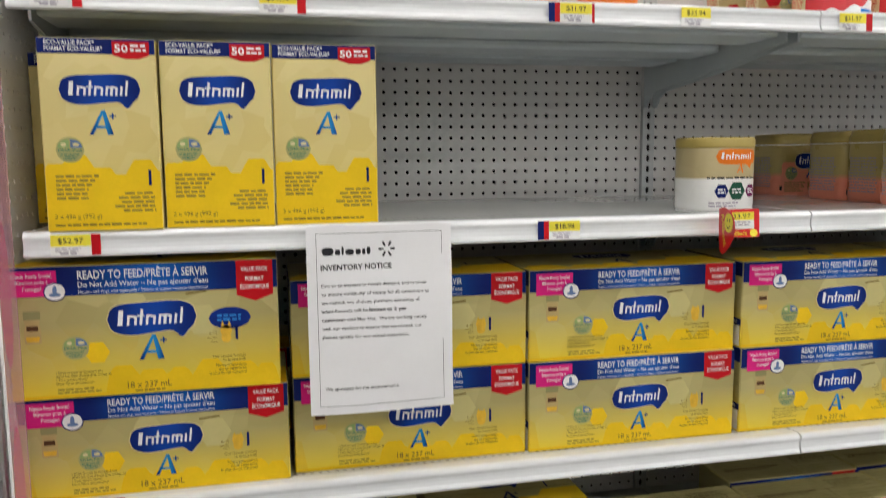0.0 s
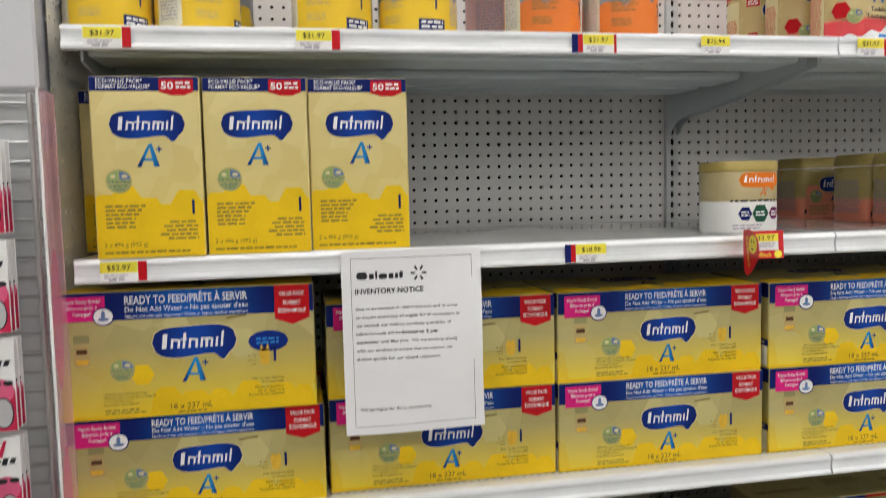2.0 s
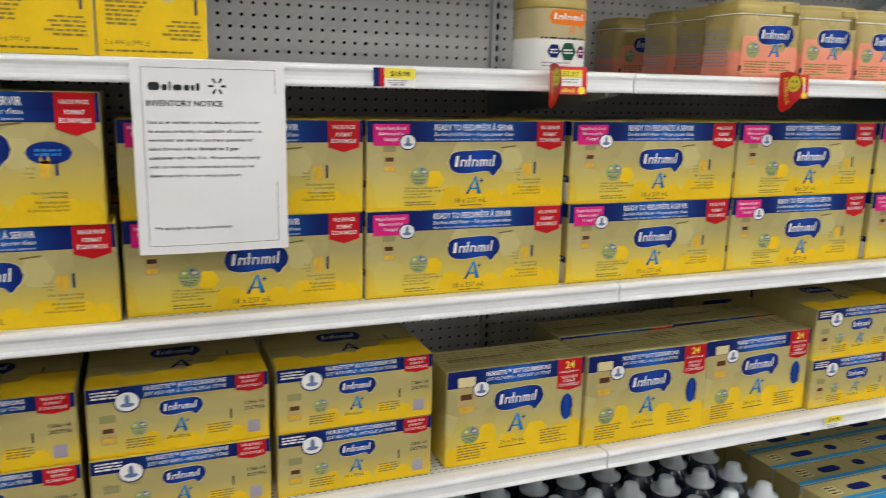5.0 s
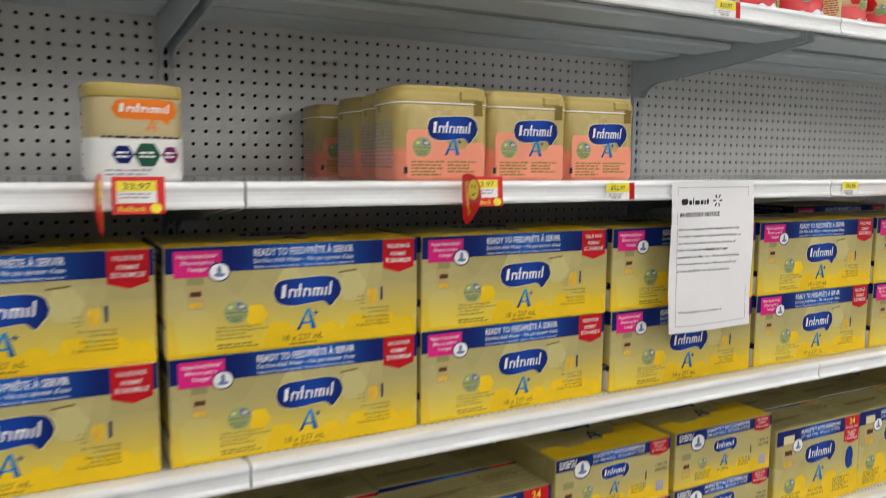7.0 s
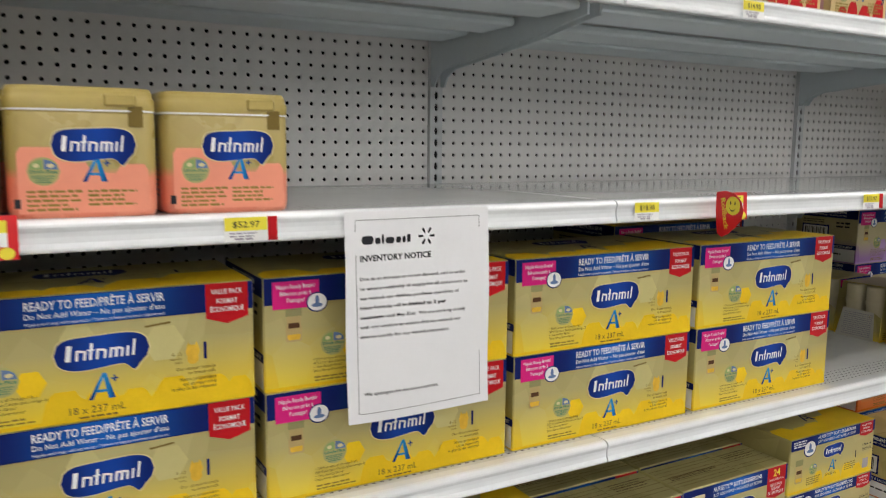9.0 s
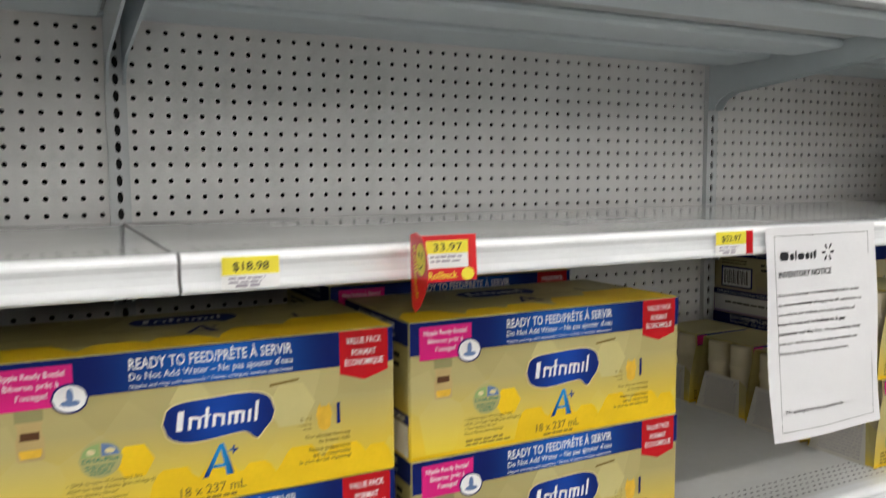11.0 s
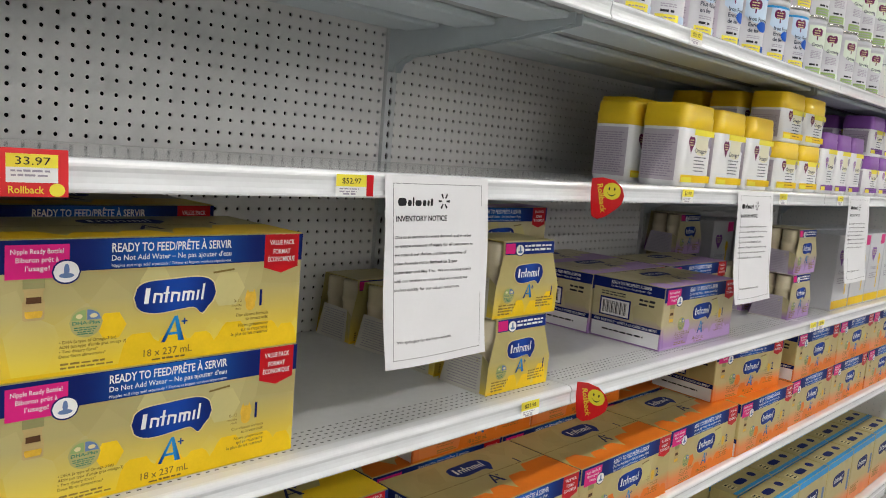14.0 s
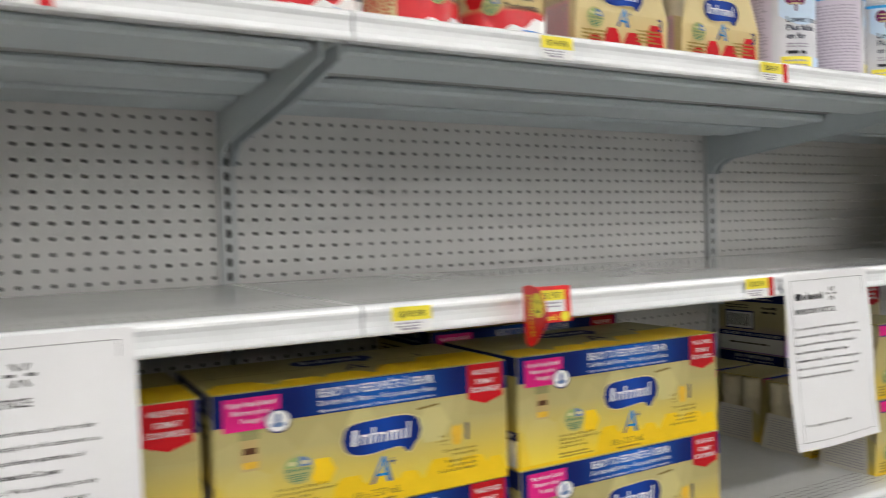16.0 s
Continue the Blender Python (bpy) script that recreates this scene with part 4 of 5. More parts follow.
def eco_carton(w=0.149, d=0.11, h=0.259):
    root = make("powder_carton", block(-w / 2, w / 2, -d / 2, d / 2, 0, h, 0.002), BAG_BOX)
    thing(root, "upright cream and yellow formula powder carton", "carton", "powder cartons side by side")
    at = flat_front(w, d)
    ink("header_band", [rect(.001, w - .001, h - .021, h - .001)], NAVY, root, at, 1)
    ink("header_text", [words("ECO-VALUE PACK*", .010, h - .0095, .0058, .062, bold=.014), words("FORMAT ÉCO-VALEUR*", .010, h - .0175, .0058, .072, bold=.014)], WHITE, root, at, 1.6)
    ink("bonus_badge", [poly((.094, h - .022), (.110, h - .027), (.128, h - .027), (.141, h - .022), (.141, h - .004), (.094, h - .004))], RED, root, at, 1.6, "red bonus badge")
    ink("bonus_text", [words("50", .097, h - .018, .0095, .017, bold=.02), bars(.117, .138, (h - .011, h - .017), .0035, .1, 3)], WHITE, root, at, 2.2)
    logo(root, at, .076, h - .068, .108, .040)
    ink("letter_mark", [a_mark(.076, h - .128, .033)], GLINT, root, at, 1)
    disc_badge(root, at, .034, h - .148, .0185)
    ink("honey_foot", [honey(.0015, w - .0015, [(.015, .075, .02), (.042, .085, .022), (.072, .066, .024), (.10, .058, .022), (.125, .078, .022), (.146, .068, .016)])], AMBER, root, at, .6)
    ink("number", [words("1", .132, .062, .021, None, "l", bold=.01)], NAVY, root, at, 1)
    ink("bear_patch", [oval(.119, .072, .010, .014, 10)], AMBER, root, at, 1)
    ink("volume_text", [words("2 x 496 g (992 g)", .010, .018, .006, None)], BROWN, root, at, 1)
    drop_text(root, at, .014, .074, .06, 6, .0034, 3)
    drop_text(root, at, .085, .05, .055, 5, .0034, 6, align="r")
    ink("foot_print", [bars(.01, .14, (.008,), .003, .1, 2)], BROWN, root, at, 1)
    return root


pl = [(.1085, -.010, 0, .5), (.2615, -.006, 0, -.4), (.4120, .002, 0, -.5), (.055, .15, 0, 0), (.06, .30, 0, 0)]
spread(eco_carton(), row(pl, .11, .0, Z3))


def white_carton(w=0.165, d=0.12, h=0.255):
    root = make("omega_carton", block(-w / 2, w / 2, -d / 2, d / 2, 0, h, 0.002), WHITE_TIN)
    thing(root, "white upright formula carton with yellow foot and heart", "carton", "white cartons in a row")
    at = flat_front(w, d)
    ink("foot_band", [rect(.001, w - .001, .004, .032)], AMBER, root, at, 1)
    ink("heart", [oval(.041, .188, .0155, .017, 14), oval(.063, .188, .0155, .017, 14), poly((.052, .150), (.077, .181), (.052, .195), (.027, .181))], PURPLE, root, at, 1)
    ink("heart_print", [bars(.034, .070, (.192, .184, .176), .0036, .2, 4)], PALE, root, at, 1.6)
    ink("corner_badge", [rect(.115, .16, .215, .25)], PINK, root, at, 1)
    ink("name_print", [words("Omega+", .032, .122, .013, .075, bold=.012), bars(.03, .12, (.105, .097, .089), .004, .3, 4)], GREYTXT, root, at, 1)
    ink("spoon_print", [rect(.115, .125, .05, .14), oval(.12, .16, .012, .02, 8)], AMBER, root, at, 1)
    return root


spread(white_carton(), row([(5.27 + .172 * i, .0, 0, 0) for i in range(4)] + [(5.27 + .172 * i, .14, 0, 0) for i in range(4)] + [(5.19, .40, 0, 0), (5.37, .40, 0, 0)], .12, .03, Z2))


def slim_carton(body, edge, name, label, w=0.30, d=0.085, h=0.19):
    root = make(name, block(-w / 2, w / 2, -d / 2, d / 2, 0, h, 0.002), body)
    thing(root, label, "carton", "slim cartons on the base deck")
    at, top = flat_front(w, d), flat_top(w, d, h)
    ink("edge_stripe", [rect(.001, w - .001, h - .022, h - .001)], edge, root, at, 1)
    ink("top_stripe", [rect(.001, w - .001, .001, .014)], edge, root, top, 1)
    ink("top_logo", [oval(w * .45, d * .5, .034, .013, 12, 4)], NAVY, root, top, 1)
    ink("top_flash", [oval(w * .8, d * .55, .018, .014)], NAVY, root, top, 1)
    ink("top_patch", [rect(w * .12, w * .24, d * .3, d * .75)], PALE, root, top, 1)
    ink("top_code", [bars(w * .13, w * .23, (d * .36, d * .5, d * .63), .006, .1, 3)], INK, root, top, 1.6)
    ink("front_logo", [lozenge(w * .5, h * .62, .12, .045)], NAVY, root, at, 1)
    ink("wordmark", [wordmark(w * .5, h * .62, .09, .02)], WHITE, root, at, 1.6)
    drop_text(root, at, .02, .06, .1, 5, .004, 4)
    ink("flash", [rect(w * .86, w * .94, h * .3, h * .68)], SLATE, root, at, 1)
    return root


SKYEDGE = mat("bright_sky_ink", (0.03, 0.30, 0.66), 0.35)
g = slim_carton(NURS_BOX, SKYEDGE, "slim_case", "slim gold carton with a sky blue top stripe")
spread(g, [(1.98 + .305 * i, .02 + .088 * j, .126, 0, 0, 0) for i in range(4) for j in range(6)])
g = slim_carton(ORANGE_BOX, SKYEDGE, "slim_toddler_case", "slim gold and orange carton with blue top stripe", w=.26, h=.215)
spread(g, [(4.85 + .265 * i, .02 + .09 * j, .126, 0, 0, 0) for i in range(5) for j in range(5)])
g = slim_carton(ORANGE_BOX, SKYEDGE, "slim_toddler_case", "slim gold and orange carton with blue top stripe", w=.26, h=.17)
spread(g, [(3.3 + .265 * i, .06 + .09 * j, .126, 0, 0, 0) for i in range(5) for j in range(2)])

# ---- tubs and tins ----


def tub(body, lid, w, d, h, lid_h, name, label, group, kind):
    root = make(name, squircle(w, d, [(.955, 0), (.985, .004), (1, .012), (1, h - lid_h - .004), (.985, h - lid_h)], power=6), body, smooth=False)
    root.data.polygons.foreach_set("use_smooth", [True] * len(root.data.polygons))
    thing(root, label, "formula tub", group)
    part("lid", squircle(w * 1.012, d * 1.016, [(.985, h - lid_h - .006), (1, h - lid_h - .003), (1, h - lid_h * .55), (.975, h - lid_h * .5), (.97, h - .006), (.94, h), (.3, h + .0008)], power=6), lid, root, "moulded plastic lid", True)
    at = flat_front(w, d * 1.0)
    if kind == "salmon":
        part("lid_seam", squircle(w * 1.014, d * 1.018, [(1, h - lid_h - .0045), (1.004, h - lid_h - .0035), (1, h - lid_h - .0025)], power=6), WHITE, root, "pale sealing line")
        ink("corner_seal", [rect(w * .80, w * .90, h * .70, h * .86)], BROWN, root, at, 1)
        part("lid_tab", block(w * .14, w * .36, -d / 2 - .004, -d / 2 + .004, h - lid_h * .95, h - lid_h * .3, .003), lid, root)
        logo(root, at, w * .57, h * .56, .090, .036)
        ink("letter_mark", [a_mark(w * .57, h * .28, .027)], GLINT, root, at, 1)
        disc_badge(root, at, w * .24, h * .36, .0165)
        drop_text(root, at, .02, h * .2, .06, 5, .0028, 3)
        drop_text(root, at, .08, h * .2, .055, 4, .0028, 4)
        ink("code_patch", [rect(.008, .014, .012, .022)], INK, root, at, 1)
        side = flat_side(w, d)
        ink("side_print", [bars(.02, d - .02, [.02 + .006 * i for i in range(12)], .003, .1, 9)], GREYTXT, root, side, 1)
    if kind == "salmon":
        ink("salmon_foot", [honey(.012, w - .012, [(w * .2, h * .36, .03), (w * .42, h * .28, .026), (w * .62, h * .2, .024), (w * .82, h * .27, .024)], .006)], SALMON, root, at, .5)
    if kind == "omega":
        hr = w * .085
        ink("heart", [oval(w * .245, h * .55, hr * .72, hr * .80, 14), oval(w * .315, h * .55, hr * .72, hr * .80, 14), poly((w * .28, h * .40), (w * .362, h * .53), (w * .28, h * .575), (w * .198, h * .53))], mat("plum_ink", (0.15, 0.015, 0.085), 0.4) if lid is not PLID else PLID, root, at, 1)
        ink("heart_print", [bars(w * .22, w * .34, (h * .56, h * .53, h * .50), .0026, .2, 4)], PALE, root, at, 1.6)
        ink("pale_flash", [oval(w * .60, h * .52, w * .2, h * .13, 18, 3)], mat("cream_ink", (0.82, 0.79, 0.60), 0.4), root, at, .6)
        ink("foot_band", [rect(.008, w - .008, .010, .027)], AMBER if lid is not PLID else PURPLE, root, at, 1)
        ink("foot_flash", [rect(.012, w * .38, .010, .022)], YELLOW, root, at, 1.6)
        ink("name_print", [words("Omega+" if lid is not PLID else "Gentle", w * .40, h * .42, .0105, w * .36, bold=.012), bars(w * .4, w * .8, [h * .36 - .008 * i for i in range(5)], .0026, .3, 4)], mat("deep_slate_ink", (0.035, 0.04, 0.075), 0.5), root, at, 1)
        ink("top_flash", [rect(w * .34, w * .95, h - lid_h - .020, h - lid_h - .006)], YELLOW, root, at, 1)
        ink("spoon_badge", [oval(w * .84, h * .56, .009, .013, 10)], GREYTXT, root, at, 1)
        side = flat_side(w, d)
        ink("side_print", [rect(.012, d - .012, .012, h - lid_h - .012)], mat("lavender_grey_label", (0.50, 0.455, 0.52), 0.5, vary=0.05), root, side, 1)
        ink("side_rule_print", [bars(.016, d - .016, [.02 + .0055 * i for i in range(int((h - lid_h - .04) / .0055))], .0028, .15, 9)], mat("mauve_print", (0.30, 0.26, 0.34), 0.5), root, side, 1.6)
    return root


g = tub(SALMON_TIN, GOLDLID, .155, .118, .143, .022, "powder_tub", "gold and salmon formula tub with a gold hinged lid", "salmon formula tubs", "salmon")
spread(g, row([(1.530, -.012, 0, -3), (1.692, .0, 0, -2), (1.852, .012, 0, -1), (1.558, .108, 0, -1), (1.561, .230, 0, 1), (1.563, .440, 0, -2)], .118, .01, Z3))
g = tub(WHITE_TUB, YLID, .170, .112, .190, .050, "omega_tub", "white formula tub with a tall yellow lid", "yellow-lidded tubs", "omega")
spread(g, row([(4.164 + .180 * i, .02, 0, 2) for i in range(3)] + [(4.152, .142, 0, 1)], .112, .03, Z3))
g = tub(WHITE_TUB, YLID, .170, .112, .220, .052, "omega_tub", "tall white formula tub with a yellow lid at the back", "yellow-lidded tubs", "omega")
spread(g, row([(4.355, .272, 0, 1), (4.532, .272, 0, 0)], .112, .03, Z3))
g = tub(WHITE_TUB, YLID, .160, .105, .138, .04, "omega_tub", "small white formula tub with a yellow lid", "yellow-lidded tubs", "omega")
spread(g, row([(4.722 + .168 * i, .02 + .125 * k, .139 * j, 0) for i in range(2) for j in (0, 1) for k in range(3)], .105, .03, Z3))
g = tub(WHITE_TUB, PLID, .125, .11, .190, .045, "gentle_tub", "white formula tub with a purple lid", "purple-lidded tubs", "omega")
spread(g, row([(5.050 + .132 * i, .02 + .12 * k, 0, 0) for i in range(3) for k in (0, 1)], .11, .03, Z3))
g = tub(WHITE_TUB, PLID, .150, .105, .138, .04, "gentle_tub", "small white formula tub with a purple lid", "purple-lidded tubs", "omega")
spread(g, row([(5.50 + .16 * i, .02 + .12 * k, .139 * j, 0) for i in range(2) for j in (0, 1) for k in (0, 1)], .105, .03, Z3))
g = tub(WHITE_TUB, WHITE_TUB, .150, .105, .138, .04, "gentle_tub", "small plain white formula tub with a white lid", "purple-lidded tubs", "omega")
spread(g, row([(5.83 + .16 * i, .02, .139 * j, 0) for i in range(2) for j in (0, 1)], .105, .03, Z3))


def tin(body, r, h, lid, name, label, group, style, cased=False):
    prof = [(r * .97, 0), (r, .002), (r, .006), (r * .985, .008), (r * .985, h - .014), (r, h - .012)]
    root = make(name, lathe(prof, 36), body, smooth=True)
    thing(root, label, "formula tin", group)
    part("rim", lathe([(r * 1.004, 0.0), (r * 1.012, .003), (r * 1.004, .0065)], 36), RIM, root, "bright metal rim", True)
    part("lid", lathe([(r * 1.0, h - .0135), (r * 1.02, h - .012), (r * 1.02, h - .003), (r * .99, h - .0005), (r * .9, h - .003)], 36), lid, root, "plastic lid", True)
    at = wrapped(r)
    if style in ("lower", "two"):
        low = AMBER if style == "lower" else ORANGE
        ink("honey_foot", [honey(-.19, .19, [(-.15 + .052 * q, h * (.26 + .06 * math.sin(q * 2.1)), .03) for q in range(7)], .008)], low, root, at, .6)
        ink("logo_outline", [lozenge(.0, h * .70, .108, .042, .002)], PALE, root, at, 1)
        ink("logo_shape", [lozenge(.0, h * .70, .108, .042)], BLUE, root, at, 1.6, "royal blue rounded logo shape")
        ink("wordmark", [wordmark(.0, h * .70, .086, .020)], WHITE, root, at, 2.2)
        ink("flash_oval", [oval(-.060 if style == "lower" else .07, h * .66, .013, .032, 12)], BLUE, root, at, 2.4)
        drop_text(root, at, -.045, h * .37, .05, 5, .0026, 3, TAN if style == "lower" else BROWN)
        drop_text(root, at, -.045, h * .18, .04, 3, .0026, 5, TAN if style == "lower" else BROWN)
        ink("number", [words("1" if style == "lower" else "2", .045, h * .24, .02, None, "l", bold=.01)], NAVY, root, at, 1)
        ink("bear_patch", [oval(.036, h * .29, .008, .012, 10)], low, root, at, 1)
        ink("back_panel_print", [bars(-.105, -.07, [.02 + .005 * i for i in range(20)], .0026, .1, 7), bars(.075, .11, [.02 + .005 * i for i in range(20)], .0026, .1, 8)], GREYTXT, root, at, 1)
        ink("cream_panel", [rect(-.112, -.066, .010, h - .018, 8)], mat("cream_label", (0.74, 0.70, 0.52), 0.5), root, at, .8)
        if style == "lower":
            ink("corner_flash", [rect(.018, .062, .008, .026, 6)], NAVY, root, at, 1)
            ink("corner_print", [bars(.022, .06, (.019, .012), .0045, .1, 4)], WHITE, root, at, 1.6)
    if style == "grow":
        ink("top_band", [rect(-math.pi * r * .98, math.pi * r * .98, h - .022, h - .0145, 36)], RED, root, at, 1)
        ink("corner_badge", [rect(-.058, -.032, h - .045, h - .016, 4)], RED, root, at, 1.6)
        ink("badge_text", [words("33", -.054, h - .030, .010, .016, bold=.02), bars(-.055, -.034, (h - .036, h - .041), .003, .2, 3)], WHITE, root, at, 2.2)
        ink("logo_outline", [lozenge(.018, h * .68, .09, .034, .002)], PALE, root, at, 1)
        ink("logo_shape", [lozenge(.018, h * .68, .09, .034)], BLUE, root, at, 1.8)
        ink("wordmark", [wordmark(.018, h * .68, .07, .016)], WHITE, root, at, 2.4)
        ink("letter_mark", [a_mark(.02, h * .40, .026)], GLINT, root, at, 1)
        ink("name_text", [words("Toddler", .022, h * .31, .008, None, "c", bold=.016), words("Tout-petits", .022, h * .24, .008, None, "c", bold=.016)], INK, root, at, 1)
        ink("red_cell", [hexa(-.045, h * .34, .016)], RED, root, at, 1)
        disc_badge(root, at, -.022, h * .27, .014)
        ink("milk_splash", [strip(-.04, .075, lambda t: .006, lambda t: .012 + .03 * t ** 2 + .004 * math.sin(20 * t), 20)], WHITE, root, at, 1)
        ink("foot_stripe", [rect(.02, .075, .006, .014, 8)], SKY, root, at, 1.6)
        ink("back_panel_print", [rect(-.125, -.075, .01, h - .03, 8)], PALE, root, at, 1)
        ink("back_print", [bars(-.122, -.078, [.016 + .005 * i for i in range(18)], .0028, .1, 7)], RED, root, at, 1.6)
    if style == "plain":
        ink("logo_shape", [lozenge(.018, h * .6, .085, .034)], BLUE, root, at, 1)
        ink("back_print", [bars(-.13, -.02, [.016 + .0055 * i for i in range(24)], .003, .1, 7)], GREYTXT, root, at, 1)
    if style in ("low_iron", "iron", "grow_white"):
        tint = mat("pale_green_ink", (0.72, 0.80, 0.68), 0.4) if style == "grow_white" else mat("pale_sky_ink", (0.56, 0.69, 0.84), 0.4)
        ink("tint_patch", [strip(-.028, .050, lambda t: h * (.60 - .10 * math.sin(math.pi * t)), lambda t: h - .018, 12)], tint, root, at, .5)
        heart = [oval(-.0085, h * .775, .0105, .0115, 14), oval(.0085, h * .775, .0105, .0115, 14), poly((0, h * .635), (.018, h * .745), (0, h * .79), (-.018, h * .745))]
        ink("heart", heart, mat("plum_ink", (0.15, 0.015, 0.085), 0.4), root, at, 1)
        ink("heart_print", [bars(-.012, .012, (h * .79, h * .75, h * .71), .0030, .2, 4)], PALE, root, at, 1.6)
        lines = {"low_iron": ("Lower Iron", "Plus faible", "en fer"), "iron": ("Iron Fortified", "Enrichi", "de fer"), "grow_white": ("Growing",)}[style]
        ink("name_text", [words(q, -.016, h * (.53 - .085 * n), .0095, None, "l", bold=.02) for n, q in enumerate(lines)], mat("deep_slate_ink", (0.035, 0.04, 0.075), 0.5), root, at, 1)
        drop_text(root, at, -.016, h * .30 if len(lines) > 1 else h * .44, .055, 2 if len(lines) > 1 else 5, .0026, 6, GREYTXT)
        ink("weight_print", [bars(-.016, .022, (h * .205,), .0055, .1, 5)], INK, root, at, 1)
        ink("foot_band", [rect(-.026, .032, .009, .029, 10)], GREEN if style == "grow_white" else YELLOW, root, at, 1)
        ink("foot_flash", [rect(.032, .064, .009, .029, 4)], MIDBLUE if style == "iron" else tint, root, at, 1)
        ink("foot_print", [bars(-.020, .024, (.0205, .0135), .003, .2, 4)], GREYTXT, root, at, 1.6)
        if style != "grow_white":
            ink("top_ring", [rect(-.19, .19, h - .021, h - .0155, 40)], SKYEDGE, root, at, 1.2)
        if style == "iron":
            ink("flash_oval", [oval(.030, h * .46, .022, .0125, 16)], mat("bright_blue_ink", (0.01, 0.10, 0.55), 0.4), root, at, 2.2, "bright blue oval flash")
        ink("back_label", [rect(-.165, -.040, .006, h - .022, 16)], mat("lavender_label", (0.60, 0.54, 0.63), 0.5, vary=0.04), root, at, 1)
        ink("back_print", [bars(-.161, -.044, [.014 + .0055 * q for q in range(22)], .0026, .1, 7)], GREYTXT, root, at, 1.6)
    if cased:
        part("clear_case", lathe([(r * 1.03, .002), (r * 1.03, h * .99)], 28), CLEAR, root, "clear security wrap", True).visible_shadow = False
    return root


HT, RT = 0.171, 0.0640
GREYLID = mat("grey_lid_plastic", (0.60, 0.60, 0.60), 0.35)
g = tin(GREY_TIN, RT, HT, RIM, "formula_tin", "grey and yellow formula tin in a clear security wrap", "stacked formula tins", "lower", True)
T2 = Z4 + HT + .003
spread(g, [(.044, .098, Z4, 0, 0, 14), (.044, .098, T2, 0, 0, 6), (.176, .098, Z4, 0, 0, 44), (.176, .098, T2, 0, 0, 4), (.383, .098, Z4, 0, 0, 0), (.383, .098, T2, 0, 0, 8), (.522, .098, Z4, 0, 0, -24), (.522, .098, T2, 0, 0, -20), (.590, .43, Z4, 0, 0, 10), (.05, .25, Z4, 0, 0, 0), (.19, .25, Z4, 0, 0, 0), (.05, .25, T2, 0, 0, 0), (.39, .25, Z4, 0, 0, 0)])
g = tin(GREY_OTIN, RT, HT, RIM, "formula_tin", "grey and orange formula tin in a clear security wrap", "stacked formula tins", "two", True)
spread(g, [(.7345, .098, Z4, 0, 0, 8), (.7345, .098, T2, 0, 0, -2), (.8745, .098, Z4, 0, 0, 5), (.8745, .098, T2, 0, 0, 9)])
g = tin(PINK_TIN, RT, HT, WHITE_TIN, "rose_tin", "rose formula tin with closely printed back panel", "rose formula tins", "plain")
spread(g, [(.70, .245, Z4, 0, 0, 60), (1.70, .33, Z4, 0, 0, 50), (2.05, .22, Z4, 0, 0, 120), (2.05, .22, T2, 0, 0, 120), (2.19, .29, T2, 0, 0, 100), (2.19, .29, Z4, 0, 0, 90), (1.925, .225, Z4, 0, 0, 130), (1.925, .225, T2, 0, 0, 140)])
g = tin(GROW_TIN, RT, HT, RED, "toddler_tin", "gold and red toddler formula tin with a red lid", "toddler formula tins", "grow")
pl = [(1.322 - .004 * k, .098 + .136 * k, Z4 + (HT + .003) * j, 0, 0, 4 * k - 10 - 12 * (k == 1) * j) for k in range(3) for j in (0, 1)]
pl += [(x, .098, Z4 + (HT + .003) * j, 0, 0, a) for x, a in ((1.456, 4), (1.588, -6), (1.719, 8), (1.849, 30), (2.270, 14), (2.418, -4), (2.566, 24), (2.705, -24)) for j in (0, 1)]
spread(g, pl)
iron = random.Random(9)
for style, first, count, label in (("low_iron", 0, 7, "white lower-iron formula tin with plum heart and yellow foot"), ("iron", 7, 4, "white fortified formula tin with a bright blue oval"),
                                   ("grow_white", 11, 5, "white growing-up formula tin with a green foot band")):
    g = tin(WHITE_TIN, .0655, .163, WHITE_TIN, "white_tin", label, "white formula tins", style)
    spread(g, [(3.29 + .138 * q, .10, Z4 + .165 * j, 0, 0, iron.uniform(-34, -12) + (70 if q == 1 else 0)) for q in range(first, first + count) for j in (0, 1)])


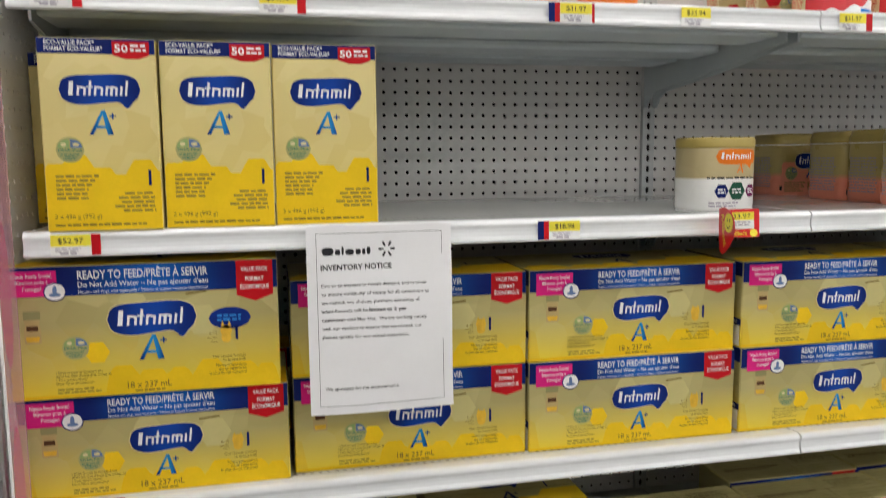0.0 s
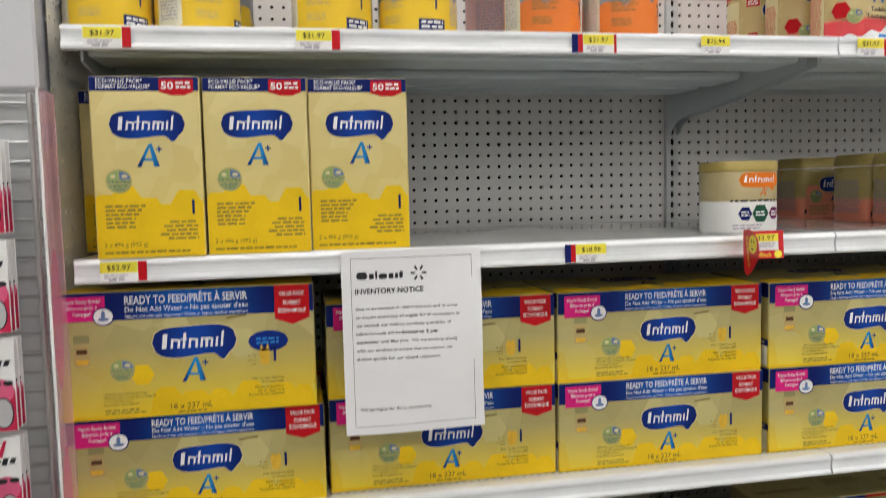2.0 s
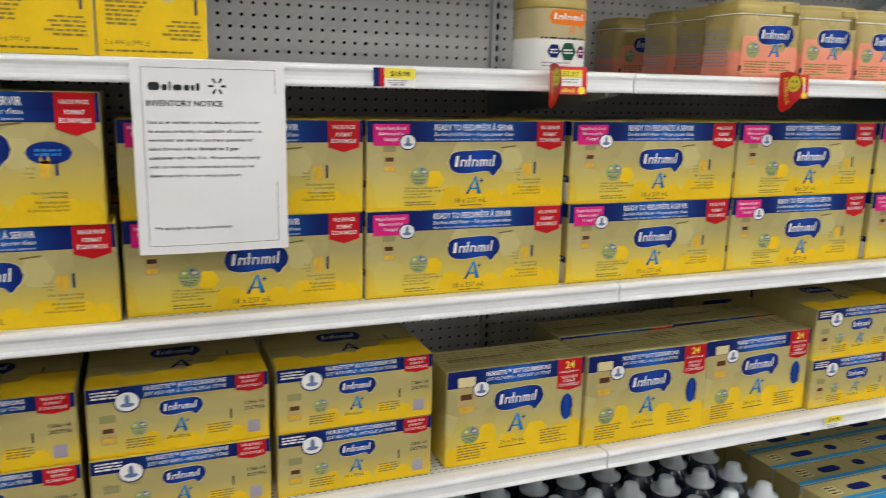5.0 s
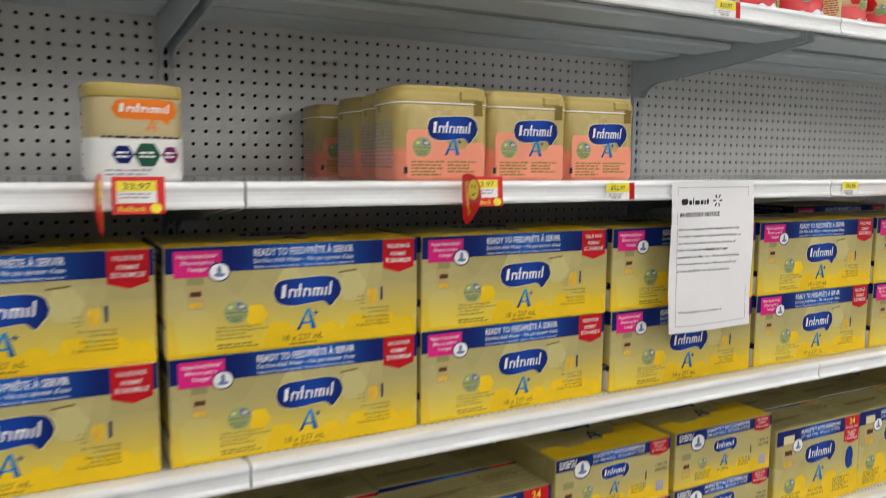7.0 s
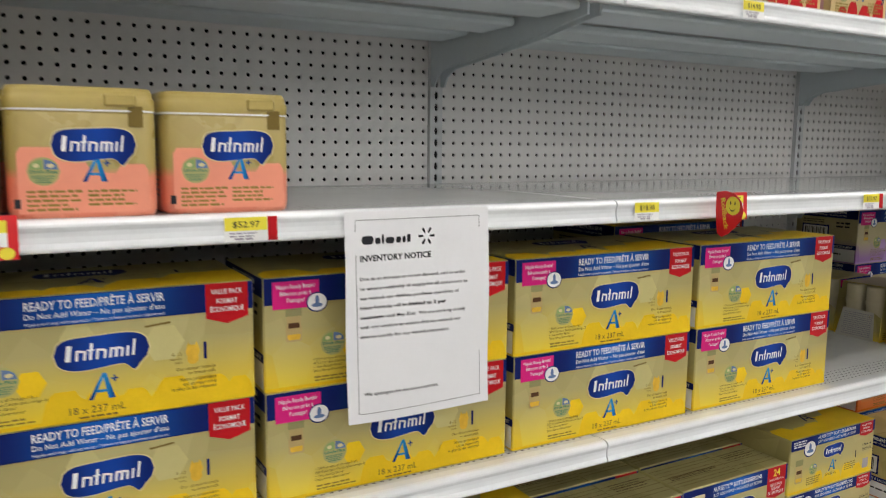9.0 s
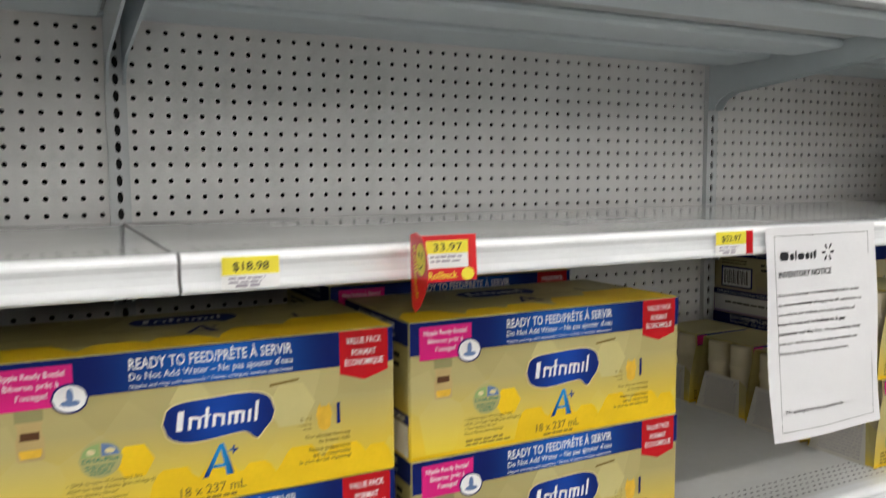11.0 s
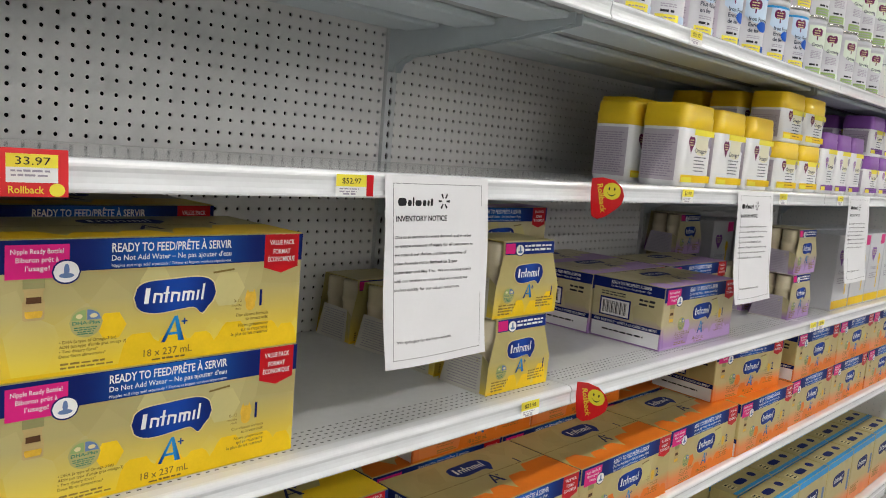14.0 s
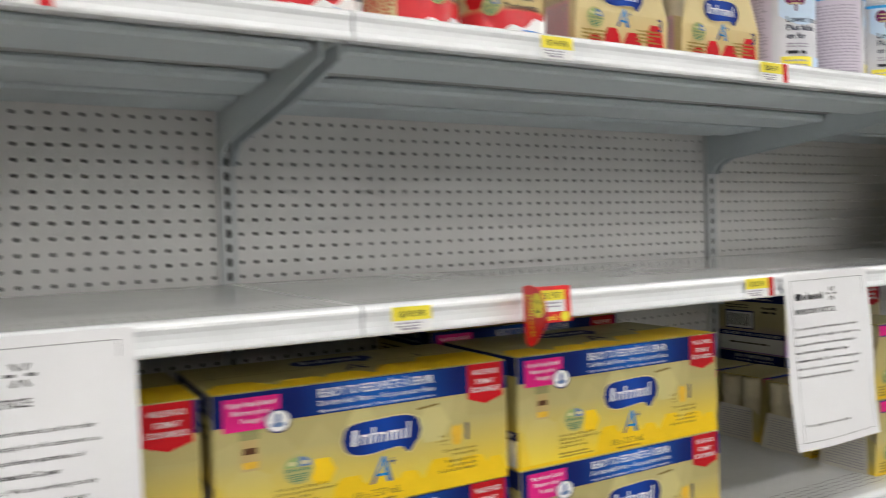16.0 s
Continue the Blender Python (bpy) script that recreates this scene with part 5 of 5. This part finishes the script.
def round_tub(r=0.0605, h=0.126):
    root = make("round_tub", squircle(r * 2, r * 1.75, [(.97, 0), (1, .006), (1, h - .02), (.98, h - .016)], 36, 3.2), printed("gold_white_plastic", (0.46, 0.38, 0.20), (0.80, 0.80, 0.78), 0.52, 0.03, rough=0.3), smooth=True)
    thing(root, "gold and white formula tub with a gold lid", "formula tub")
    part("lid", squircle(r * 2.03, r * 1.78, [(.99, h - .018), (1, h - .015), (1, h - .004), (.97, h), (.4, h + .0006)], 36, 3.2), GOLDLID, root, "gold plastic lid", True)
    at = lambda u, v, k: (u, -r * 0.875 * (1 - min(.98, abs(u / r)) ** 3.2) ** (1 / 3.2) - .0006 * k, v)
    ink("orange_mark", [oval(.006, h * .74, .042, .013, 16, 4), poly((.02, h * .66), (.036, h * .66), (.034, h * .58))], ORANGE, root, at, 1)
    ink("wordmark", [wordmark(.006, h * .745, .066, .011)], WHITE, root, at, 1.6)
    ink("letter_mark", [a_mark(.012, h * .52, .015)], ORANGE, root, at, 1)
    for cx, m, q in ((-.024, NAVY, .013), (.006, mat("bottle_green_ink", (0.015, 0.085, 0.05), 0.4), .017), (.036, mat("plum_ink", (0.15, 0.015, 0.085), 0.4), .012)):
        ink("hexagon", [hexa(cx, h * .28, q)], m, root, at, 1.2 + q * 20)
        ink("hexagon_print", [bars(cx - q * .6, cx + q * .6, (h * .29, h * .25), .003, .3, 3)], WHITE, root, at, 2.4)
    drop_text(root, at, -.045, .014, .06, 2, .003, 3, GREYTXT)
    ink("claim_print", [bars(-.048, .050, (h * .445,), .0034, .02, 5)], INK, root, at, 1)
    return root


spread(round_tub(), [(1.092, .085, Z3, 0, 0, 6)])

# ---- carriers of small bottles ----


def bottle_geo(cx, cy, z, r, h):
    return lathe([(r * .9, z), (r, z + .004), (r, z + h * .42), (r * .92, z + h * .48), (r * .92, z + h * .60), (r, z + h * .66), (r, z + h * .72), (r * .95, z + h * .73), (r * .97, z + h * .97), (r * .88, z + h)], 18, cx, cy)


def carrier(body, low, name, label, group, ends=KRAFT, stage="1"):
    """A board tray holding six bottles in two rows, with a sloping front panel."""
    w, d, h = .178, .118, .138
    root = new(name)
    thing(root, label, "bottle pack", group)
    part("tray", extrude_x([(-d / 2, 0), (d / 2, 0), (d / 2, .002), (-d / 2, .002)], -w / 2, w / 2), KRAFT, root)
    part("front_panel", ([(-w / 2, -d / 2, 0), (w / 2, -d / 2, 0), (w / 2, -d / 2 - .002, h * .38), (w * .40, -d / 2 + .002, h * .8), (w * .40, -d / 2 + .004, h), (-w * .40, -d / 2 + .004, h), (-w * .40, -d / 2 + .002, h * .8), (-w / 2, -d / 2 - .002, h * .38)],
                         [[0, 1, 2, 7], [7, 2, 3, 6], [6, 3, 4, 5]]), body, root, "printed front panel")
    for s in (-1, 1):
        part("end_panel", ([(s * w / 2, -d / 2 + .014, 0), (s * w / 2, d / 2 - .002, 0), (s * w * .45, d / 2 - .014, .072), (s * w * .45, -d / 2 + .022, .070)], [[0, 1, 2, 3]]), ends, root, "closely printed board end")
        part("corner_flap", ([(s * w / 2, -d / 2, 0), (s * w / 2, -d / 2 + .014, 0), (s * w * .45, -d / 2 + .022, .070), (s * w * .49, -d / 2 - .001, h * .44)], [[0, 1, 2, 3]]), body, root)
    v, f = bars(-d / 2 + .024, d / 2 - .016, [.007 + .005 * i for i in range(12)], .0018, .05, 3)
    part("end_print", ([(-w / 2 - .0006 + .05 * w * b / .071, a, b) for a, b in v], f), GREYTXT, root)
    part("back_panel", ([(-w / 2, d / 2, 0), (w / 2, d / 2, 0), (w * .42, d / 2 - .004, h), (-w * .42, d / 2 - .004, h)], [[0, 1, 2, 3]]), body, root)
    part("top_panel", block(-w * .40, w * .40, -d / 2 + .004, d / 2 - .006, h - .002, h, .0005), body, root)
    for i in range(3):
        for j in range(2):
            part("bottle", bottle_geo(-.056 + .056 * i, -.027 + .053 * j, .003, .0262, .131), mat("milky_bottle", (0.62, 0.55, 0.38), 0.25, coat=0.4), root, "cream plastic bottle", True)
    def at(u, q, k):
        t = q / h
        y = -.002 * t / .38 if t < .38 else (-.002 + .004 * (t - .38) / .42 if t < .8 else .002 + .002 * (t - .8) / .2)
        return (u - w / 2, -d / 2 + y - .0007 - .0006 * k, q)
    ink("header_band", [rect(w * .12, w * .9, h - .024, h - .002)], BLUE, root, at, 1)
    ink("corner_badge", [rect(w * .12, w * .27, h - .022, h - .004)], PINK, root, at, 1.8)
    ink("header_text", [bars(w * .42, w * .88, (h - .011, h - .018), .004, .1, 4)], WHITE, root, at, 1.8)
    nipple_badge(root, at, w * .34, h - .016, .011)
    logo(root, at, w * .5, h * .57, .085, .034)
    ink("letter_mark", [a_mark(w * .5, h * .24, .026)], GLINT, root, at, 1)
    disc_badge(root, at, w * .2, h * .3, .016)
    ink("honey_foot", [honey(.004, w - .004, [(w * .2, h * .05, .014), (w * .38, h * .12, .016), (w * .6, h * .08, .018), (w * .85, h * .2, .016)])], low, root, at, .8)
    drop_text(root, at, .012, .022, .05, 4, .003, 3)
    drop_text(root, at, .115, .03, .05, 4, .003, 4)
    ink("number", [words(stage, w * .88, h * .24, .018, None, "l", bold=.01)], NAVY, root, at, 1)
    return root


g = carrier(NURS_BOX, AMBER, "bottle_carrier", "gold board carrier of six small formula bottles", "yellow bottle carriers")
spread(g, [(3.552, .10, Z2, 0, 0, 0), (3.555, .10, Z2 + .140, 0, 0, -1), (3.565, .37, Z2, 0, 0, 3), (3.56, .50, Z2, 0, 0, 0), (3.555, .235, Z2, 0, 0, 0)])
g = carrier(PURPLE_BOX, LILAC, "bottle_carrier", "purple board carrier of six small formula bottles", "purple bottle carriers", mat("lilac_board", (0.46, 0.42, 0.50), 0.55))
spread(g, [(4.93, .10, Z2, 0, 0, 0), (4.93, .10, Z2 + .140, 0, 0, 0), (4.93, .24, Z2, 0, 0, 0), (4.95, .50, Z2, 0, 0, 0), (4.95, .50, Z2 + .14, 0, 0, 0)])
g = bottle_case(PURPLE_BOX, RED, low=LILAC, label="gold and purple case of gentle formula bottles", group="purple formula cases", name="gentle_case")
spread(g, row([(3.87, .36, 0, 0), (3.87, .36, H, 0), (4.27, .375, 0, 0)], .195, .03, Z2))

# toddler carriers on the top shelf
TOD_BOARD = printed("cream_gold_board", (0.58, 0.47, 0.22), (0.60, 0.46, 0.20), 0.4, 0.2)
g = carrier(TOD_BOARD, RED, "bottle_carrier", "gold board carrier of toddler formula bottles with red cells", "toddler bottle carriers", mat("rose_board", (0.60, 0.36, 0.38), 0.5), "3")
spread(g, [(2.882 + .205 * i, .105, Z4 + .006 + .141 * j, 0, 0, 1 - 2 * j) for i in range(2) for j in (0, 1)] + [(2.882 + .205 * i, .235, Z4 + .006, 0, 0, 0) for i in range(2)])
tray = make("carton_tray", block(2.780, 3.200, .028, .31, Z4, Z4 + .006, .0008), mat("kraft_board", (0.36, 0.26, 0.14), 0.7, vary=0.1, scale=20))
thing(tray, "shallow brown kraft tray under the toddler carriers", "tray")

# dark bottle packs on the base deck


def jug(label="dark bottle with a clear flared cap in shrink wrap"):
    root = make("dark_bottle", lathe([(.04, 0), (.045, .005), (.045, .15), (.038, .18), (.02, .2), (.018, .21)], 20), mat("dark_bottle_plastic", (0.012, 0.022, 0.05), 0.2, coat=0.6), smooth=True)
    thing(root, label, "bottle", "dark bottles on the base deck")
    part("cap", lathe([(.022, .2), (.034, .203), (.034, .208), (.022, .212), (.016, .235), (.012, .237)], 20), mat("frosted_cap", (0.55, 0.60, 0.64), 0.2, coat=0.5), root, "pale frosted cap", True)
    return root


spread(jug(), [(1.0 + .098 * i, .04 + .1 * j, .126, 0, 0, 0) for i in range(8) for j in range(4)])

# ---- neighbouring displays ----


def water_bottle():
    root = make("water_bottle", lathe([(.04, 0), (.043, .01), (.043, .16), (.03, .2), (.02, .215), (.02, .225)], 22), clear_plastic("bottle_plastic", (0.62, 0.74, 0.86), 0.08, 0.5), smooth=True)
    thing(root, "clear plastic bottle with a blue cap", "bottle", "capped bottles on the far shelf")
    part("cap", lathe([(.024, .222), (.026, .224), (.026, .246), (.022, .25)], 22), NAVY, root, "ribbed blue cap", True)
    return root


spread(water_bottle(), [(.275 + .1 * i, BACK + .16 + .1 * j, Z4 + .105, 0, 0, 0) for i in range(3) for j in (0, 1)])

# battery wing beside the gondola
wing = new("wire_wing")
thing(wing, "zinc wire grid side wing hung with battery packs", "display rack")
for i in range(8):
    part("upright_wire", rod((-.50 + .0672 * i, -.004, .15), (-.50 + .0672 * i, -.004, 1.505), .0032), WIRE, wing)
part("upright_wire", rod((-.042, -.012, .1), (-.042, -.012, 1.505), .004), WIRE, wing)
for j in range(50):
    part("cross_wire", rod((-.51, .0, .16 + .0272 * j), (-.026, .0, .16 + .0272 * j), .0022), WIRE, wing)
part("frame_post", block(-.53, -.51, -.02, .005, 0, 1.51, .003), WIRE, wing)
part("backing", block(-.51, -.03, .012, .018, .1, 1.505, .001), STEEL, wing, "light grey backing sheet")
part("foot", block(-.53, -.03, -.02, .02, 0, .0995, .003), STEEL, wing)
acry = make("acrylic_divider", block(-.0175, -.0158, -.062, .010, .12, 1.505, .0006), HAZE)
thing(acry, "pink-printed clear acrylic divider beside the shelf ends", "divider")
part("white_edge", block(-.0186, -.0150, -.0650, -.0622, .12, 1.505, .0006), WHITE, acry, "white front edge")
leaf = oval(0, 0, .022, .10, 14)
for k in range(4):
    part("rose_print", ([(-.0182, -.028 + a, .35 + .28 * k + b) for a, b in leaf[0]], leaf[1]), PINK, acry)
part("foot", block(-.027, -.013, -.06, .010, 0, .1195, .002), STEEL, acry)
head_box = make("endcap_header", block(-.50, -.030, -.01, .05, 1.51, 1.832, .004), WHITE_TIN)
thing(head_box, "plain white end cap header with a pale blue label", "header panel")
part("blue_label", block(-.11, -.036, -.0125, -.0105, 1.640, 1.672, .0005), mat("pale_blue_label", (0.42, 0.60, 0.70), 0.5), head_box)
part("label_code", block(-.065, -.04, -.0135, -.0127, 1.644, 1.652, .0002), INK, head_box)
red_sign = make("red_sign", block(-.60, -.035, .30, .32, 1.845, 2.3, .003), RED)
thing(red_sign, "red hanging price sign above the end cap", "sign")
part("sign_foot", block(-.4, -.38, .3, .32, 1.2, 1.845, .002), STEEL, red_sign)


def battery_pack():
    w = .043
    root = make("battery_pack", block(-w, w, -.0008, .0008, -.126, 0, .0006), WHITE)
    thing(root, "white and red blister pack of batteries on a hook", "battery pack", "battery packs")
    at = lambda u, v, k: (u, -.001 - .0005 * k, v)
    crimson, rose = mat("crimson_ink", (0.62, 0.03, 0.09), 0.35), mat("rose_ink", (0.74, 0.13, 0.26), 0.4)
    tall = (.016, .010, .010, .010, .012, .008, .010, .008)
    ink("pack_print", [join(*[poly((-.040 + .0098 * i, -.047 + .0016 * i), (-.0335 + .0098 * i, -.047 + .0016 * i), (-.0305 + .0098 * i, -.047 + .0016 * i + q), (-.037 + .0098 * i, -.047 + .0016 * i + q)) for i, q in enumerate(tall)])], INK, root, at, 1)
    ink("red_corner", [strip(.000, .042, lambda t: -.125, lambda t: -.118 + .050 * t * t, 8)], crimson, root, at, 1)
    ink("dash_print", [join(*[poly((-.024 + .013 * i, -.028 + .003 * (i % 2)), (-.019 + .013 * i, -.028), (-.012 + .013 * i, -.004), (-.016 + .013 * i, -.004)) for i in range(4)])], crimson, root, at, 1)
    ink("red_panel", [rect(-.040, -.010, -.124, -.108)], crimson, root, at, 1)
    ink("rose_patch", [oval(.024, -.070, .0175, .0165, 16)], rose, root, at, 1.4)
    ink("dark_bar", [oval(.018, -.060, .0075, .0038, 10), oval(.034, -.059, .0065, .0036, 10)], INK, root, at, 2)
    ink("dark_ring", [oval(.026, -.100, .0135, .0215, 16)], INK, root, at, 2)
    ink("silver_disc", [oval(.026, -.100, .0118, .0195, 16)], mat("silver_print", (0.55, 0.56, 0.58), 0.3), root, at, 2.4)
    for i in range(4):
        bt = part("battery", rod((-.036 + .0118 * i, -.007, -.106), (-.036 + .0118 * i, -.007, -.078), .0052, 10), mat("battery_foil", (0.62, 0.60, 0.58), 0.25, 0.7), root, "silver cell", True)
        part("battery_top", rod((-.036 + .0118 * i, -.007, -.0778), (-.036 + .0118 * i, -.007, -.064), .0053, 10), INK, bt)
    part("blister", block(-.041, .008, -.0135, -.001, -.110, -.060, .004), CLEAR, root, "clear blister").visible_shadow = False
    part("hook", rod((0, .006, -.010), (0, -.06, -.006), .0018), WIRE, root)
    return root


spread(battery_pack(), [(x, -.022 - .016 * k, z, 0, 0, 0) for x in (-.112,) for z in (.36, .495, .63, .765, .90, 1.035, 1.17, 1.305, 1.44) for k in range(3)])

# far end cap, perpendicular shelving and the red sign past the end of the aisle
cap = make("end_cap_display", block(BAY * 5 + .03, BAY * 5 + .05, -.02, .60, .0, 1.5, .004), STEEL)
thing(cap, "steel end cap stocked with bright pink and blue packs", "display rack")
for z in (.3, .66, 1.02):
    part("cap_shelf", block(BAY * 5 + .051, BAY * 5 + .33, -.03, .60, z - .02, z, .003), DECK, cap)
part("cap_base", block(BAY * 5 + .051, BAY * 5 + .33, -.03, .60, 0, .10, .003), STEEL, cap)
k = 0
for z, m, nm in ((1.021, PINK, "pink_pack"), (.661, SKYEDGE, "blue_pack"), (.301, LILAC, "lilac_pack")):
    for i in range(2):
        pk = make(nm, block(BAY * 5 + .06 + .13 * i, BAY * 5 + .18 + .13 * i, -.02, .18, z, z + .26, .012), m)
        thing(pk, "bright soft nappy pack on the end cap", "nappy pack", "packs on the end cap")
        part("pack_print", block(BAY * 5 + .075 + .13 * i, BAY * 5 + .165 + .13 * i, -.022, -.0195, z + .1, z + .17, .0005), WHITE, pk)

cross = make("cross_shelving", block(8.60, 8.66, -3.0, 3.0, 0, 2.2, .003), WHITE_TIN)
thing(cross, "white pegboard shelving across the main aisle", "shelving")
CV = ring_cells(70, 40, 0.0254 * 1.5, 0.0254 * 1.5, 0.005)
part("pegboard", ([(8.585 + y, 1.6 - a, .6 + b) for a, y, b in CV[0]], CV[1]), mat("white_pegboard", (0.78, 0.79, 0.80), 0.35), cross, "white pegboard face")
# black sheet gives the far pegboard's holes their shade
part("pegboard_shade", block(8.592, 8.598, -2.9, 2.9, .5, 2.16, .001), HOLE_SHADE, cross)
sign = make("price_sign", block(8.61, 8.64, -.60, .93, 2.236, 2.80, .003), RED)
thing(sign, "large red price sign with white lettering", "sign")
at = lambda u, v, k: (8.61 - .001 * k, .93 - u, 2.236 + v)
ink("sign_text", [words("bring you", .10, .265, .048, None), words("Prices", .05, .125, .115, None, bold=.02), words("Every day", .05, .03, .062, None)], WHITE, sign, at, 1)
part("sign_edge", block(8.605, 8.65, -.61, .94, 2.2, 2.2355, .003), WHITE_TIN, sign)
